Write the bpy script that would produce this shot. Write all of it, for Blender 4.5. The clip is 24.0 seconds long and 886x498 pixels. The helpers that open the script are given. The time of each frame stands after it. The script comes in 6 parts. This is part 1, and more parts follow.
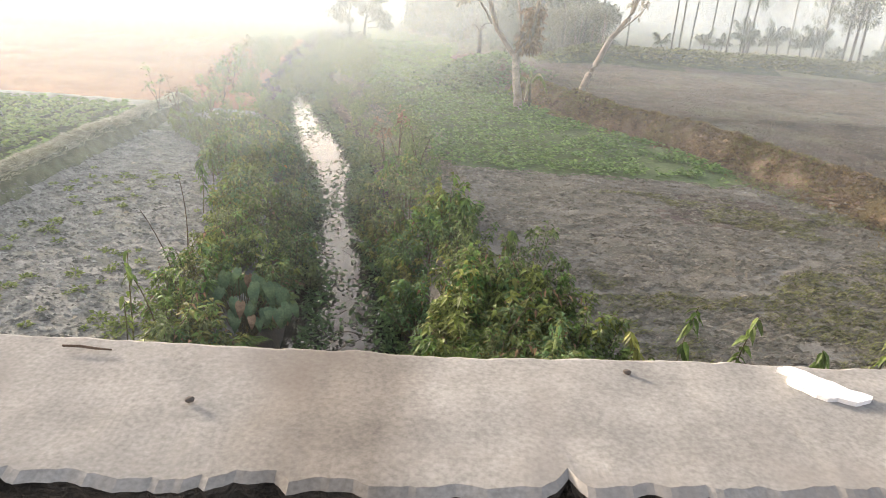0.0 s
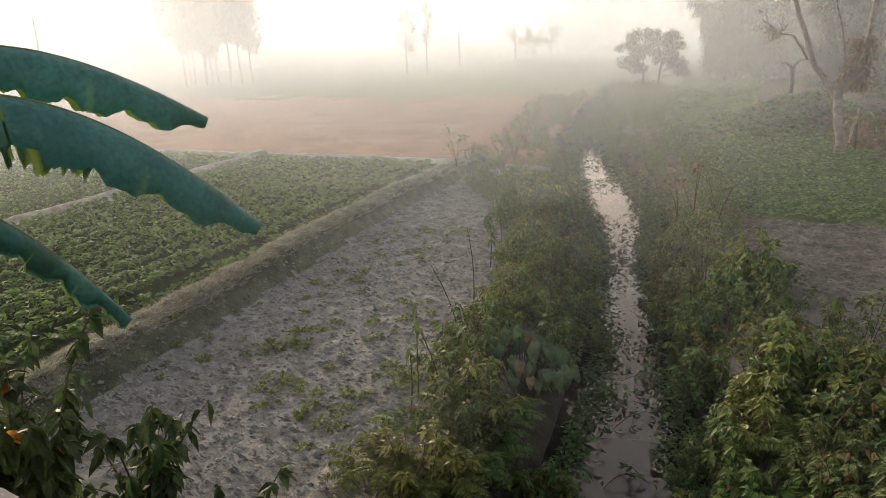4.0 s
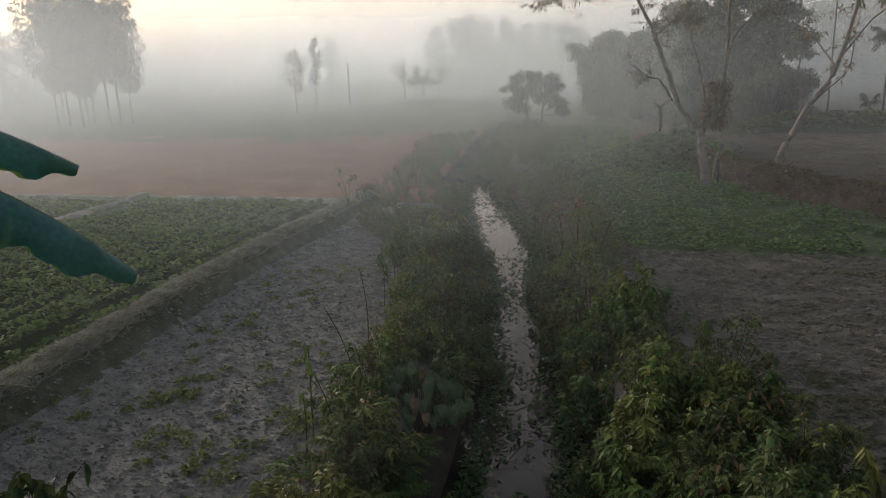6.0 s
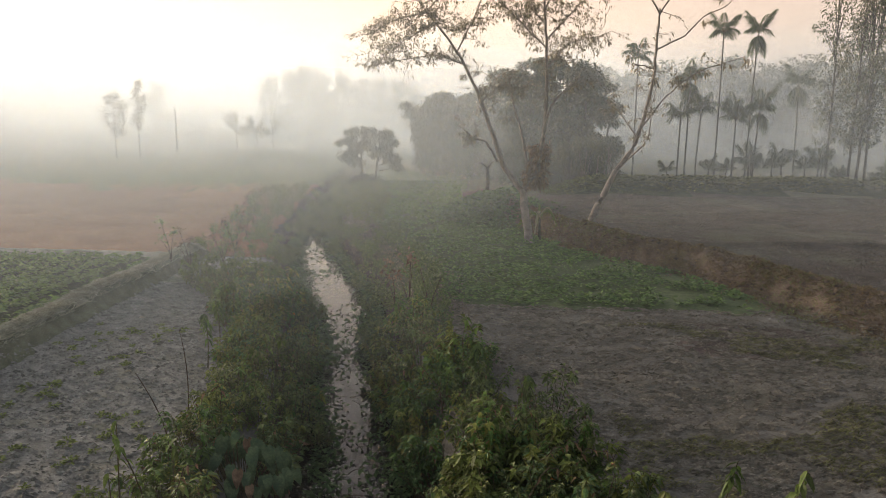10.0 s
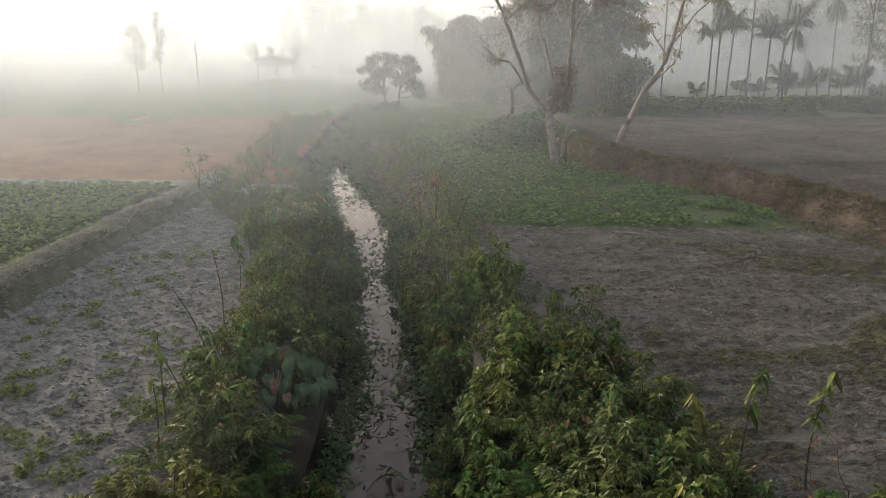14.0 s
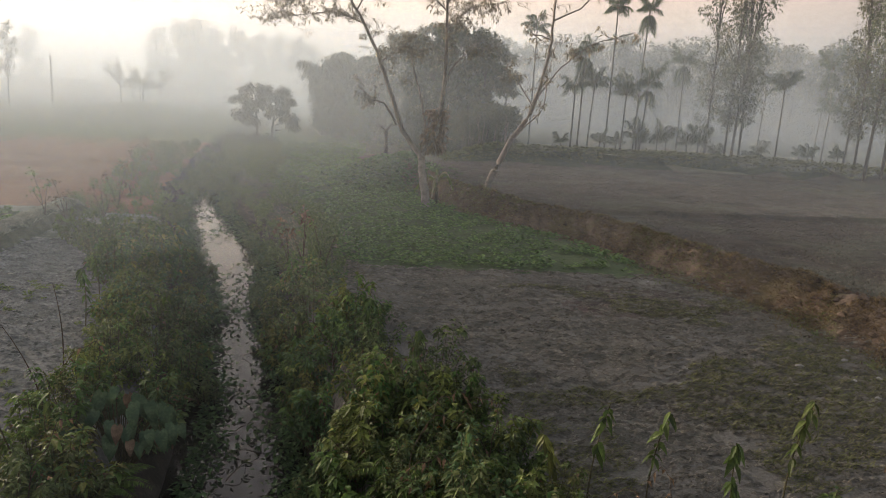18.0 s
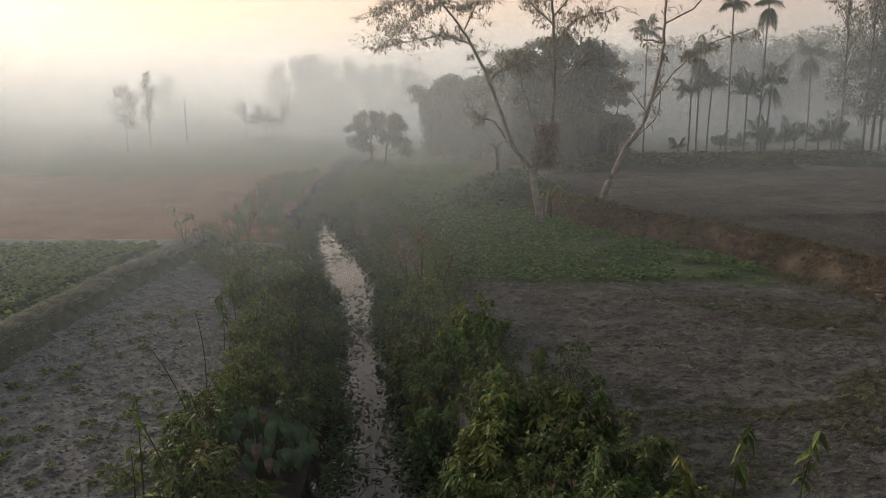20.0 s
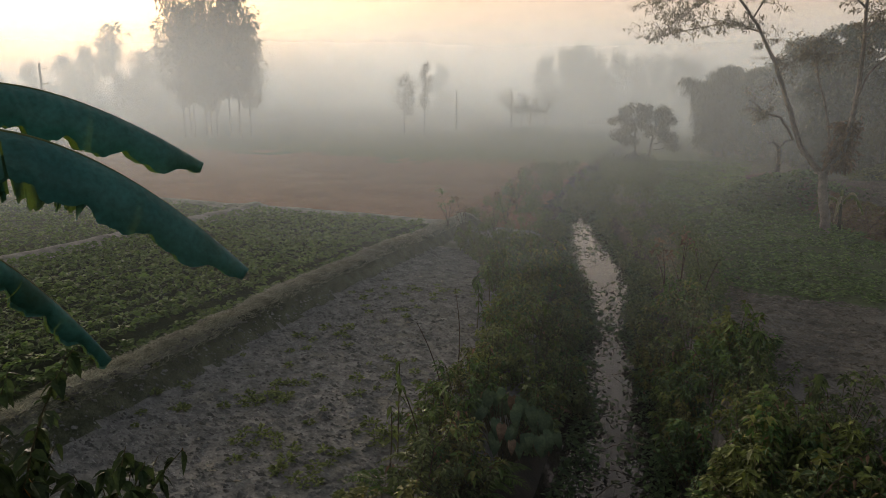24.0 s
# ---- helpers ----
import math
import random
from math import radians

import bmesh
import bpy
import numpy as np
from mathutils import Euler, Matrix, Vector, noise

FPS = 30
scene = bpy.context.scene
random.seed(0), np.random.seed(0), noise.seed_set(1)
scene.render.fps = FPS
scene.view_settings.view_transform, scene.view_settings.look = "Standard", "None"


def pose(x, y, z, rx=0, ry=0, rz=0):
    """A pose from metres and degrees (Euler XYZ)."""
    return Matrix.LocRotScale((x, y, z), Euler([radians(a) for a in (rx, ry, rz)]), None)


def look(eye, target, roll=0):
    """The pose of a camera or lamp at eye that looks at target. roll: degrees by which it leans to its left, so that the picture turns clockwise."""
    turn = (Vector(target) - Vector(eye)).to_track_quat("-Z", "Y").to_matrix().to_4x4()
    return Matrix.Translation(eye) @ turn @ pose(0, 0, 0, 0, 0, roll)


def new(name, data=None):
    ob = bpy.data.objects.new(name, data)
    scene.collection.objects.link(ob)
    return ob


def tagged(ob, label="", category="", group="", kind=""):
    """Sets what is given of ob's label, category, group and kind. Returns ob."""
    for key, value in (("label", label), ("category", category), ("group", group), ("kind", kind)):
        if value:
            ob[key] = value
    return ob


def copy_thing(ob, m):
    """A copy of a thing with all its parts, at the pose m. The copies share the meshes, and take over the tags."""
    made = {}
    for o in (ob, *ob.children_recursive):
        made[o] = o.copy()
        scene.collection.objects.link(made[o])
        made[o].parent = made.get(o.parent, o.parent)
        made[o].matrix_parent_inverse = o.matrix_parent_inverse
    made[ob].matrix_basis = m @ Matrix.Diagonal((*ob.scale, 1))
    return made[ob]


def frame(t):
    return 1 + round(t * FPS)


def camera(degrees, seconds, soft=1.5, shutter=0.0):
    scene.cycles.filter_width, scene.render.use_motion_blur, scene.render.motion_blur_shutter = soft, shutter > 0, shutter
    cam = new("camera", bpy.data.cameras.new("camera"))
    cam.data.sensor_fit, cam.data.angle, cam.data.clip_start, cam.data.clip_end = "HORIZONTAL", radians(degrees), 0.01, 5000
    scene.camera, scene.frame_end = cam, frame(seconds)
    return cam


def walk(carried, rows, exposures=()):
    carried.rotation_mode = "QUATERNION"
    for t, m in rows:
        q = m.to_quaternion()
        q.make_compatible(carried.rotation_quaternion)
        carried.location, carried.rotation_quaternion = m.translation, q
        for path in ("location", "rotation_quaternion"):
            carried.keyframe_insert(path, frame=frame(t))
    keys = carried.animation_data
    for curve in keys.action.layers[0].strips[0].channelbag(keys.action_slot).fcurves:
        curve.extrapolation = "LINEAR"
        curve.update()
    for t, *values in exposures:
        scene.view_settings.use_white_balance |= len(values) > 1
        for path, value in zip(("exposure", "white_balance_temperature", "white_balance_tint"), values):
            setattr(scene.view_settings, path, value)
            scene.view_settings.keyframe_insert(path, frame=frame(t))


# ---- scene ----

# ---- camera: seconds, place, pitch, roll, yaw ----
PATH = [
    (0.0, -0.037, -0.179, 4.101, -21.24, -3.56, 1.40),
    (0.5, -0.036, -0.047, 4.161, -21.75, -0.65, 7.42),
    (1.0, -0.065, 0.150, 4.126, -20.34, -0.25, 4.47),
    (1.5, -0.121, 0.124, 4.170, -17.63, 1.14, 8.32),
    (3.5, -0.069, 0.271, 4.033, -20.38, 1.64, 17.29),
    (4.0, -0.096, 0.273, 4.050, -17.29, 2.58, 23.85),
    (4.5, -0.143, 0.276, 4.065, -13.61, 2.56, 30.91),
    (5.0, -0.159, 0.275, 4.073, -11.97, 3.33, 34.05),
    (5.5, -0.115, 0.266, 4.071, -13.11, 3.11, 28.71),
    (6.0, -0.004, 0.215, 4.086, -14.57, 2.18, 15.15),
    (6.5, 0.085, 0.186, 4.141, -14.69, 0.62, 7.38),
    (7.0, 0.140, 0.171, 4.144, -16.46, -0.52, -2.44),
    (7.5, 0.133, 0.166, 4.141, -19.98, 0.24, -2.14),
    (8.0, 0.100, 0.230, 4.156, -22.12, -0.03, 0.39),
    (8.5, 0.079, 0.249, 4.158, -20.91, -0.72, 0.99),
    (9.0, 0.084, 0.253, 4.131, -19.27, 0.04, 0.95),
    (9.5, 0.096, 0.261, 4.131, -18.66, 0.42, 0.64),
    (10.0, 0.071, 0.254, 4.188, -10.54, -0.68, 2.10),
    (10.5, 0.069, 0.240, 4.210, -6.00, -0.00, 4.80),
    (12.5, 0.064, 0.189, 4.034, -12.73, 0.56, 4.06),
    (13.0, 0.064, 0.208, 4.015, -14.93, 0.79, 3.67),
    (13.5, 0.057, 0.205, 3.995, -16.50, 0.42, 3.03),
    (14.0, 0.035, 0.189, 3.986, -16.15, 0.53, 3.87),
    (14.5, 0.040, 0.194, 4.008, -16.62, 0.43, 5.00),
    (15.0, 0.034, 0.195, 4.020, -16.36, 0.67, 4.71),
    (15.5, 0.057, 0.205, 4.023, -16.02, 0.73, 3.38),
    (16.0, 0.075, 0.222, 4.031, -15.83, 1.27, 0.34),
    (16.5, 0.155, 0.227, 4.052, -12.83, -1.20, -10.38),
    (17.0, 0.132, 0.190, 4.056, -13.09, -4.26, -7.81),
    (17.5, 0.149, 0.162, 4.052, -13.21, -4.50, -6.64),
    (19.5, 0.084, 0.210, 4.068, -11.12, 1.43, -1.24),
    (20.0, 0.093, 0.184, 4.062, -11.75, 0.89, 2.80),
    (20.5, 0.068, 0.225, 4.055, -12.86, 1.18, 3.90),
    (21.0, 0.049, 0.218, 4.054, -13.62, 0.61, 6.92),
    (21.5, 0.028, 0.223, 4.078, -10.66, 1.11, 6.68),
    (22.0, 0.048, 0.195, 4.109, -7.04, 0.75, 8.92),
    (22.5, 0.002, 0.241, 4.090, -5.32, 1.92, 13.14),
    (23.0, 0.008, 0.234, 4.078, -6.00, 2.89, 14.77),
    (23.5, -0.010, 0.249, 4.053, -9.20, 2.09, 16.46),
    (24.0, -0.051, 0.230, 4.025, -12.26, -0.15, 23.72),
]
cam = camera(64.75, 24.0, soft=0.75)
EXPOSURES = [(0.0, 2.6, 7100, 14), (1.0, 2.33, 7150, 17), (1.5, 2.18, 7150, 17), (3.5, 1.93, 7400, 18), (4.0, 1.55, 7500, 18), (5.0, 0.09, 7350, 19), (6.0, 0.43, 6700, 14), (7.0, 1.38, 6700, 13), (8.0, 2.37, 6950, 21), (9.0, 2.2, 7150, 21), (10.0, 1.0, 7200, 15), (13.0, 0.87, 7000, 13), (14.0, 1.32, 6950, 13), (15.0, 1.27, 7050, 14), (16.0, 1.28, 6970, 14), (17.0, 1.2, 6950, 15), (20.0, 0.53, 7050, 16), (21.0, 0.55, 6950, 16), (22.0, 0.31, 6770, 15), (23.0, -0.35, 6650, 19), (24.0, 0.18, 7200, 15)]
walk(cam, [(t, pose(x, y, z, 90 + p, r, w)) for t, x, y, z, p, r, w in PATH], EXPOSURES)

# ---- world, sun ----
SUN_AZ, SUN_EL = 56.0, 7.0          # degrees left of +y, degrees above the horizon
world = bpy.data.worlds.new("misty_dawn")
scene.world = world
scene.cycles.transparent_max_bounces = 24
world.use_nodes = True
wn, wl = world.node_tree.nodes, world.node_tree.links
sky = wn.new("ShaderNodeTexSky")
sky.sky_type, sky.sun_disc = "NISHITA", False
sky.sun_elevation, sky.sun_rotation = radians(SUN_EL), radians(-SUN_AZ)
sky.air_density, sky.dust_density, sky.ozone_density = 1.0, 4.0, 1.0
haze = wn.new("ShaderNodeMix")
haze.data_type, haze.blend_type = "RGBA", "MIX"
haze.inputs[0].default_value = 0.56
co = wn.new("ShaderNodeTexCoord")
upz = wn.new("ShaderNodeSeparateXYZ")
ramp = wn.new("ShaderNodeValToRGB")
for p_, c_ in ((0.05, (8.8, 7.4, 6.5)), (0.13, (9.8, 7.5, 5.9)), (0.34, (4.6, 4.2, 4.0))):
    e_ = ramp.color_ramp.elements.new(p_)
    e_.color = (*c_, 1)
ramp.color_ramp.elements[0].color = (8.3, 7.7, 7.3, 1)
ramp.color_ramp.elements[-1].color = (2.8, 3.0, 3.4, 1)
wl.new(co.outputs["Generated"], upz.inputs[0]), wl.new(upz.outputs[2], ramp.inputs[0])
wl.new(ramp.outputs[0], haze.inputs[7])
wl.new(sky.outputs[0], haze.inputs[6])
# forward scattering: the hazy sky is brighter round the sun's bearing
toward, glow, lit = wn.new("ShaderNodeVectorMath"), wn.new("ShaderNodeMapRange"), wn.new("ShaderNodeMix")
toward.operation = "DOT_PRODUCT"
toward.inputs[1].default_value = (-math.sin(radians(SUN_AZ)), math.cos(radians(SUN_AZ)), 0)
for k_, v_ in enumerate((-0.3, 1.0, 0.0, 1.0)):
    glow.inputs[k_ + 1].default_value = v_
tone = wn.new("ShaderNodeValToRGB")
tone.color_ramp.elements[0].color, tone.color_ramp.elements[1].color = (0.37, 0.43, 0.53, 1), (1.3, 1.23, 1.15, 1)
for p_, c_ in ((0.66, (0.80, 0.795, 0.80)), (0.88, (1.04, 0.99, 0.94))):
    tone.color_ramp.elements.new(p_).color = (*c_, 1)
lit.data_type, lit.blend_type = "RGBA", "MULTIPLY"
lit.inputs[0].default_value = 1.0
wl.new(co.outputs["Generated"], toward.inputs[0]), wl.new(toward.outputs["Value"], glow.inputs[0])
wl.new(haze.outputs[2], lit.inputs[6]), wl.new(glow.outputs[0], tone.inputs[0]), wl.new(tone.outputs[0], lit.inputs[7])
wl.new(lit.outputs[2], wn["Background"].inputs[0])
wn["Background"].inputs[1].default_value = 0.12

lamp = bpy.data.lights.new("sun", "SUN")
lamp.energy, lamp.angle, lamp.color = 5.0, radians(12), (1.0, 0.89, 0.79)
sun = new("sun", lamp)
sd = Vector((-math.sin(radians(SUN_AZ)) * math.cos(radians(SUN_EL)), math.cos(radians(SUN_AZ)) * math.cos(radians(SUN_EL)), math.sin(radians(SUN_EL))))
sun.matrix_world = look(sd * 60, (0, 0, 0))

# ---- materials ----
def mat(name, c1, c2, scale=6.0, rough=0.85, bump=0.3, fine=60.0, c3=None, spec=0.3, island=0.0, objvar=0.0, transl=0.0, metal=0.0, wear=0.35, tcol=None):
    """Two-scale noise between c1 and c2, patches of c3, fine relief; island and objvar vary the tone piece by piece."""
    m = bpy.data.materials.new(name)
    m.use_nodes = True
    n, l = m.node_tree.nodes, m.node_tree.links
    b = n["Principled BSDF"]
    b.inputs["Roughness"].default_value, b.inputs["Metallic"].default_value = rough, metal
    b.inputs["Specular IOR Level"].default_value = spec
    co = n.new("ShaderNodeTexCoord")
    n1, n2 = n.new("ShaderNodeTexNoise"), n.new("ShaderNodeTexNoise")
    n1.inputs["Scale"].default_value, n1.inputs["Detail"].default_value = scale, 5
    n2.inputs["Scale"].default_value, n2.inputs["Detail"].default_value = fine, 4
    l.new(co.outputs["Object"], n1.inputs["Vector"]), l.new(co.outputs["Object"], n2.inputs["Vector"])
    r1 = n.new("ShaderNodeValToRGB")
    r1.color_ramp.elements[0].position, r1.color_ramp.elements[1].position = 0.35, 0.65
    r1.color_ramp.elements[0].color, r1.color_ramp.elements[1].color = (*c1, 1), (*c2, 1)
    l.new(n1.outputs[0], r1.inputs[0])
    col = r1.outputs[0]
    g = n.new("ShaderNodeMix")
    g.data_type, g.blend_type = "RGBA", "OVERLAY"
    g.inputs[0].default_value = 0.5
    l.new(col, g.inputs[6]), l.new(n2.outputs[0], g.inputs[7])
    col = g.outputs[2]
    if c3:
        n3 = n.new("ShaderNodeTexNoise")
        n3.inputs["Scale"].default_value, n3.inputs["Detail"].default_value = scale * 0.35, 6
        l.new(co.outputs["Object"], n3.inputs["Vector"])
        r3 = n.new("ShaderNodeMapRange")
        r3.inputs[1].default_value, r3.inputs[2].default_value = 0.52, 0.62
        l.new(n3.outputs[0], r3.inputs[0])
        x = n.new("ShaderNodeMix")
        x.data_type = "RGBA"
        ml = n.new("ShaderNodeMath")
        ml.operation = "MULTIPLY"
        ml.inputs[1].default_value = wear * 2
        l.new(r3.outputs[0], ml.inputs[0]), l.new(ml.outputs[0], x.inputs[0])
        l.new(col, x.inputs[6])
        x.inputs[7].default_value = (*c3, 1)
        col = x.outputs[2]
    if island or objvar:
        h = n.new("ShaderNodeHueSaturation")
        l.new(col, h.inputs["Color"])
        if island:
            ge = n.new("ShaderNodeNewGeometry")
            mr = n.new("ShaderNodeMapRange")
            mr.inputs[3].default_value, mr.inputs[4].default_value = 1 - island, 1 + island
            l.new(ge.outputs["Random Per Island"], mr.inputs[0]), l.new(mr.outputs[0], h.inputs["Value"])
        if objvar:
            oi = n.new("ShaderNodeObjectInfo")
            mo = n.new("ShaderNodeMapRange")
            mo.inputs[3].default_value, mo.inputs[4].default_value = 0.5 - objvar * 0.12, 0.5 + objvar * 0.10
            l.new(oi.outputs["Random"], mo.inputs[0]), l.new(mo.outputs[0], h.inputs["Hue"])
        col = h.outputs[0]
    l.new(col, b.inputs["Base Color"])
    if bump:
        bp = n.new("ShaderNodeBump")
        bp.inputs["Strength"].default_value, bp.inputs["Distance"].default_value = bump, 0.03
        l.new(n2.outputs[0], bp.inputs["Height"]), l.new(bp.outputs[0], b.inputs["Normal"])
    if transl:
        tr, mx = n.new("ShaderNodeBsdfTranslucent"), n.new("ShaderNodeMixShader")
        if tcol:
            tr.inputs[0].default_value = (*tcol, 1)
        else:
            l.new(col, tr.inputs[0])
        mx.inputs[0].default_value = transl
        l.new(b.outputs[0], mx.inputs[1]), l.new(tr.outputs[0], mx.inputs[2])
        l.new(mx.outputs[0], n["Material Output"].inputs[0])
    return m


SOIL = mat("tilled_soil", (0.160, 0.162, 0.145), (0.286, 0.288, 0.258), 4.5, 0.95, 0.8, 25, (0.20, 0.20, 0.14), wear=0.2)
STRAW = mat("stubble_soil", (0.154, 0.147, 0.124), (0.244, 0.232, 0.196), 1.1, 0.95, 0.9, 30, (0.17, 0.165, 0.11), wear=0.15)
BARE = mat("bare_purple_brown_soil", (0.105, 0.082, 0.072), (0.175, 0.138, 0.118), 2.2, 0.95, 0.9, 26)
CROPSOIL = mat("crop_soil", (0.034, 0.056, 0.02), (0.062, 0.09, 0.032), 3, 0.95, 0.6, 30)
BROWN = mat("red_brown_field", (0.25, 0.135, 0.078), (0.32, 0.18, 0.105), 0.5, 0.95, 0.5, 8)
GREEN = mat("green_field", (0.09, 0.13, 0.055), (0.135, 0.175, 0.075), 0.6, 0.95, 0.7, 9)
FARG = mat("far_pasture", (0.10, 0.11, 0.07), (0.15, 0.15, 0.095), 0.08, 0.95, 0.4, 3)
TERR = mat("dark_fallow_soil", (0.065, 0.054, 0.043), (0.12, 0.098, 0.077), 0.9, 0.95, 0.9, 14, (0.13, 0.13, 0.085))
# dry bund grass, brightened so that the crest looks lit
BUND = mat("lit_dry_grass_bund", (0.21, 0.218, 0.17), (0.39, 0.395, 0.31), 3, 0.95, 0.9, 35, (0.10, 0.115, 0.06))
RBUND = mat("eroded_earth_bund", (0.085, 0.064, 0.047), (0.235, 0.175, 0.125), 2.6, 0.95, 1.0, 22, (0.15, 0.13, 0.065))
MUD = mat("dark_bank_mud", (0.045, 0.04, 0.03), (0.09, 0.075, 0.055), 3, 0.8, 0.7, 25)
CONC = mat("worn_concrete", (0.215, 0.214, 0.198), (0.275, 0.273, 0.252), 11, 0.9, 0.018, 170, (0.20, 0.188, 0.17), wear=0.25)
# soiled side faces; the shade below the edge is in this dark colour too
CONCD = mat("shade_dark_soiled_concrete", (0.035, 0.032, 0.028), (0.11, 0.10, 0.086), 22, 0.95, 0.9, 90)
def stain(m, lo, hi, colour):
    """A damp brown stain across the slab, with a ragged outline."""
    n, l = m.node_tree.nodes, m.node_tree.links
    b = n["Principled BSDF"]
    src = b.inputs["Base Color"].links[0].from_socket
    co, sep, tx, ad = n.new("ShaderNodeTexCoord"), n.new("ShaderNodeSeparateXYZ"), n.new("ShaderNodeTexNoise"), n.new("ShaderNodeMath")
    tx.inputs["Scale"].default_value, tx.inputs["Detail"].default_value = 9, 5
    l.new(co.outputs["Object"], sep.inputs[0]), l.new(co.outputs["Object"], tx.inputs["Vector"])
    ad.operation = "MULTIPLY_ADD"
    ad.inputs[1].default_value = 0.14
    l.new(tx.outputs[0], ad.inputs[0]), l.new(sep.outputs[0], ad.inputs[2])
    a, c, mu, mx = n.new("ShaderNodeMapRange"), n.new("ShaderNodeMapRange"), n.new("ShaderNodeMath"), n.new("ShaderNodeMix")
    for q, v in ((a, (lo, lo + 0.09, 0, 1)), (c, (hi, hi + 0.07, 1, 0))):
        for k in range(4):
            q.inputs[k + 1].default_value = v[k]
        l.new(ad.outputs[0], q.inputs[0])
    mu.operation = "MULTIPLY"
    l.new(a.outputs[0], mu.inputs[0]), l.new(c.outputs[0], mu.inputs[1])
    mx.data_type, mx.blend_type = "RGBA", "MULTIPLY"
    l.new(mu.outputs[0], mx.inputs[0]), l.new(src, mx.inputs[6])
    mx.inputs[7].default_value = (*colour, 1)
    l.new(mx.outputs[2], b.inputs["Base Color"])


stain(CONC, -0.22, -0.02, (0.68, 0.64, 0.60))
ASPH = mat("old_asphalt", (0.045, 0.045, 0.045), (0.08, 0.078, 0.075), 8, 0.9, 0.6, 120)
PAINT = mat("white_lime_splash", (0.74, 0.74, 0.72), (0.82, 0.82, 0.80), 20, 0.8, 0.2, 90)
STONE = mat("dark_pebble", (0.06, 0.055, 0.05), (0.14, 0.12, 0.10), 40, 0.8, 0.4, 150)
PALESTONE = mat("pale_stone", (0.34, 0.33, 0.30), (0.50, 0.48, 0.44), 30, 0.85, 0.4, 120)
PALELEAF = mat("pale_dry_leaf", (0.36, 0.33, 0.25), (0.52, 0.48, 0.38), 14, 0.85, 0.3, 80, transl=0.2)
BARK = mat("grey_bark", (0.16, 0.13, 0.10), (0.30, 0.26, 0.21), 7, 0.9, 0.8, 50)
PALEBARK = mat("pale_weathered_bark", (0.22, 0.19, 0.16), (0.39, 0.345, 0.295), 5, 0.9, 0.8, 40)
BARKD = mat("dark_bark", (0.05, 0.045, 0.038), (0.11, 0.095, 0.08), 7, 0.9, 0.8, 50)
POLE = mat("weathered_concrete_pole", (0.16, 0.155, 0.15), (0.24, 0.23, 0.22), 9, 0.85, 0.3, 50)
STEM = mat("green_brown_stem", (0.08, 0.075, 0.035), (0.14, 0.12, 0.06), 20, 0.8, 0.3, 80)
DRYSTEM = mat("dry_stem", (0.07, 0.05, 0.035), (0.14, 0.10, 0.07), 20, 0.9, 0.4, 80)
LEAFA = mat("fresh_leaf", (0.09, 0.145, 0.032), (0.165, 0.225, 0.055), 9, 0.55, 0.2, 60, spec=0.4, island=0.5, objvar=0.5, transl=0.3)
LEAFB = mat("dark_leaf", (0.08, 0.125, 0.042), (0.16, 0.21, 0.072), 9, 0.55, 0.2, 60, spec=0.4, island=0.5, objvar=0.5, transl=0.25)
LEAFC = mat("blue_green_leaf", (0.06, 0.115, 0.055), (0.12, 0.185, 0.085), 9, 0.6, 0.2, 40, spec=0.3, island=0.35, transl=0.25)
FERN = mat("fern_leaf", (0.085, 0.145, 0.03), (0.15, 0.21, 0.048), 9, 0.6, 0.2, 60, island=0.35, objvar=0.4, transl=0.3)
AUTUMN = mat("orange_dying_leaf", (0.42, 0.16, 0.03), (0.55, 0.26, 0.05), 12, 0.6, 0.2, 50, transl=0.35, island=0.25)
DRYLEAF = mat("dry_brown_leaf", (0.16, 0.105, 0.062), (0.28, 0.19, 0.115), 9, 0.85, 0.3, 60, island=0.4, transl=0.2)
# drooping leaf of the roadside bushes, their shadow put into the green
SHADYLEAF = mat("shade_dark_drooping_leaf", (0.032, 0.06, 0.022), (0.075, 0.115, 0.036), 9, 0.6, 0.2, 60, spec=0.3, island=0.45, transl=0.25)
BEAN = mat("bean_leaf", (0.105, 0.195, 0.055), (0.195, 0.295, 0.09), 9, 0.6, 0.2, 60, island=0.45, transl=0.3)
DRYGRASS = mat("dry_grass", (0.20, 0.17, 0.11), (0.33, 0.285, 0.20), 6, 0.9, 0.2, 60, island=0.4, transl=0.4)
CLOD = mat("soil_clod", (0.166, 0.168, 0.149), (0.326, 0.326, 0.292), 3, 0.95, 0.5, 60, island=0.35)
GRASS = mat("field_grass", (0.15, 0.20, 0.06), (0.24, 0.29, 0.10), 6, 0.8, 0.2, 60, island=0.4, transl=0.25)
POTATO = mat("potato_leaf", (0.10, 0.19, 0.042), (0.185, 0.29, 0.072), 9, 0.6, 0.2, 60, island=0.4, transl=0.4)
UPLEAF = mat("bank_weed_leaf", (0.10, 0.15, 0.048), (0.20, 0.25, 0.085), 9, 0.6, 0.2, 60, island=0.45, transl=0.3)
BCLOD = mat("brown_clod", (0.10, 0.073, 0.053), (0.23, 0.172, 0.125), 3, 0.95, 0.5, 60, island=0.5)
# young tip leaves, brightened to look lit against the shrub's dark inside
TIPLEAF = mat("lit_young_leaf", (0.135, 0.205, 0.04), (0.22, 0.29, 0.066), 9, 0.5, 0.2, 60, spec=0.45, island=0.45, objvar=0.5, transl=0.35)
# laid dry grass, its paleness raised for the lit crest
PALEGRASS = mat("lit_pale_laid_grass", (0.29, 0.30, 0.21), (0.48, 0.485, 0.36), 6, 0.9, 0.2, 60, island=0.45, transl=0.35)
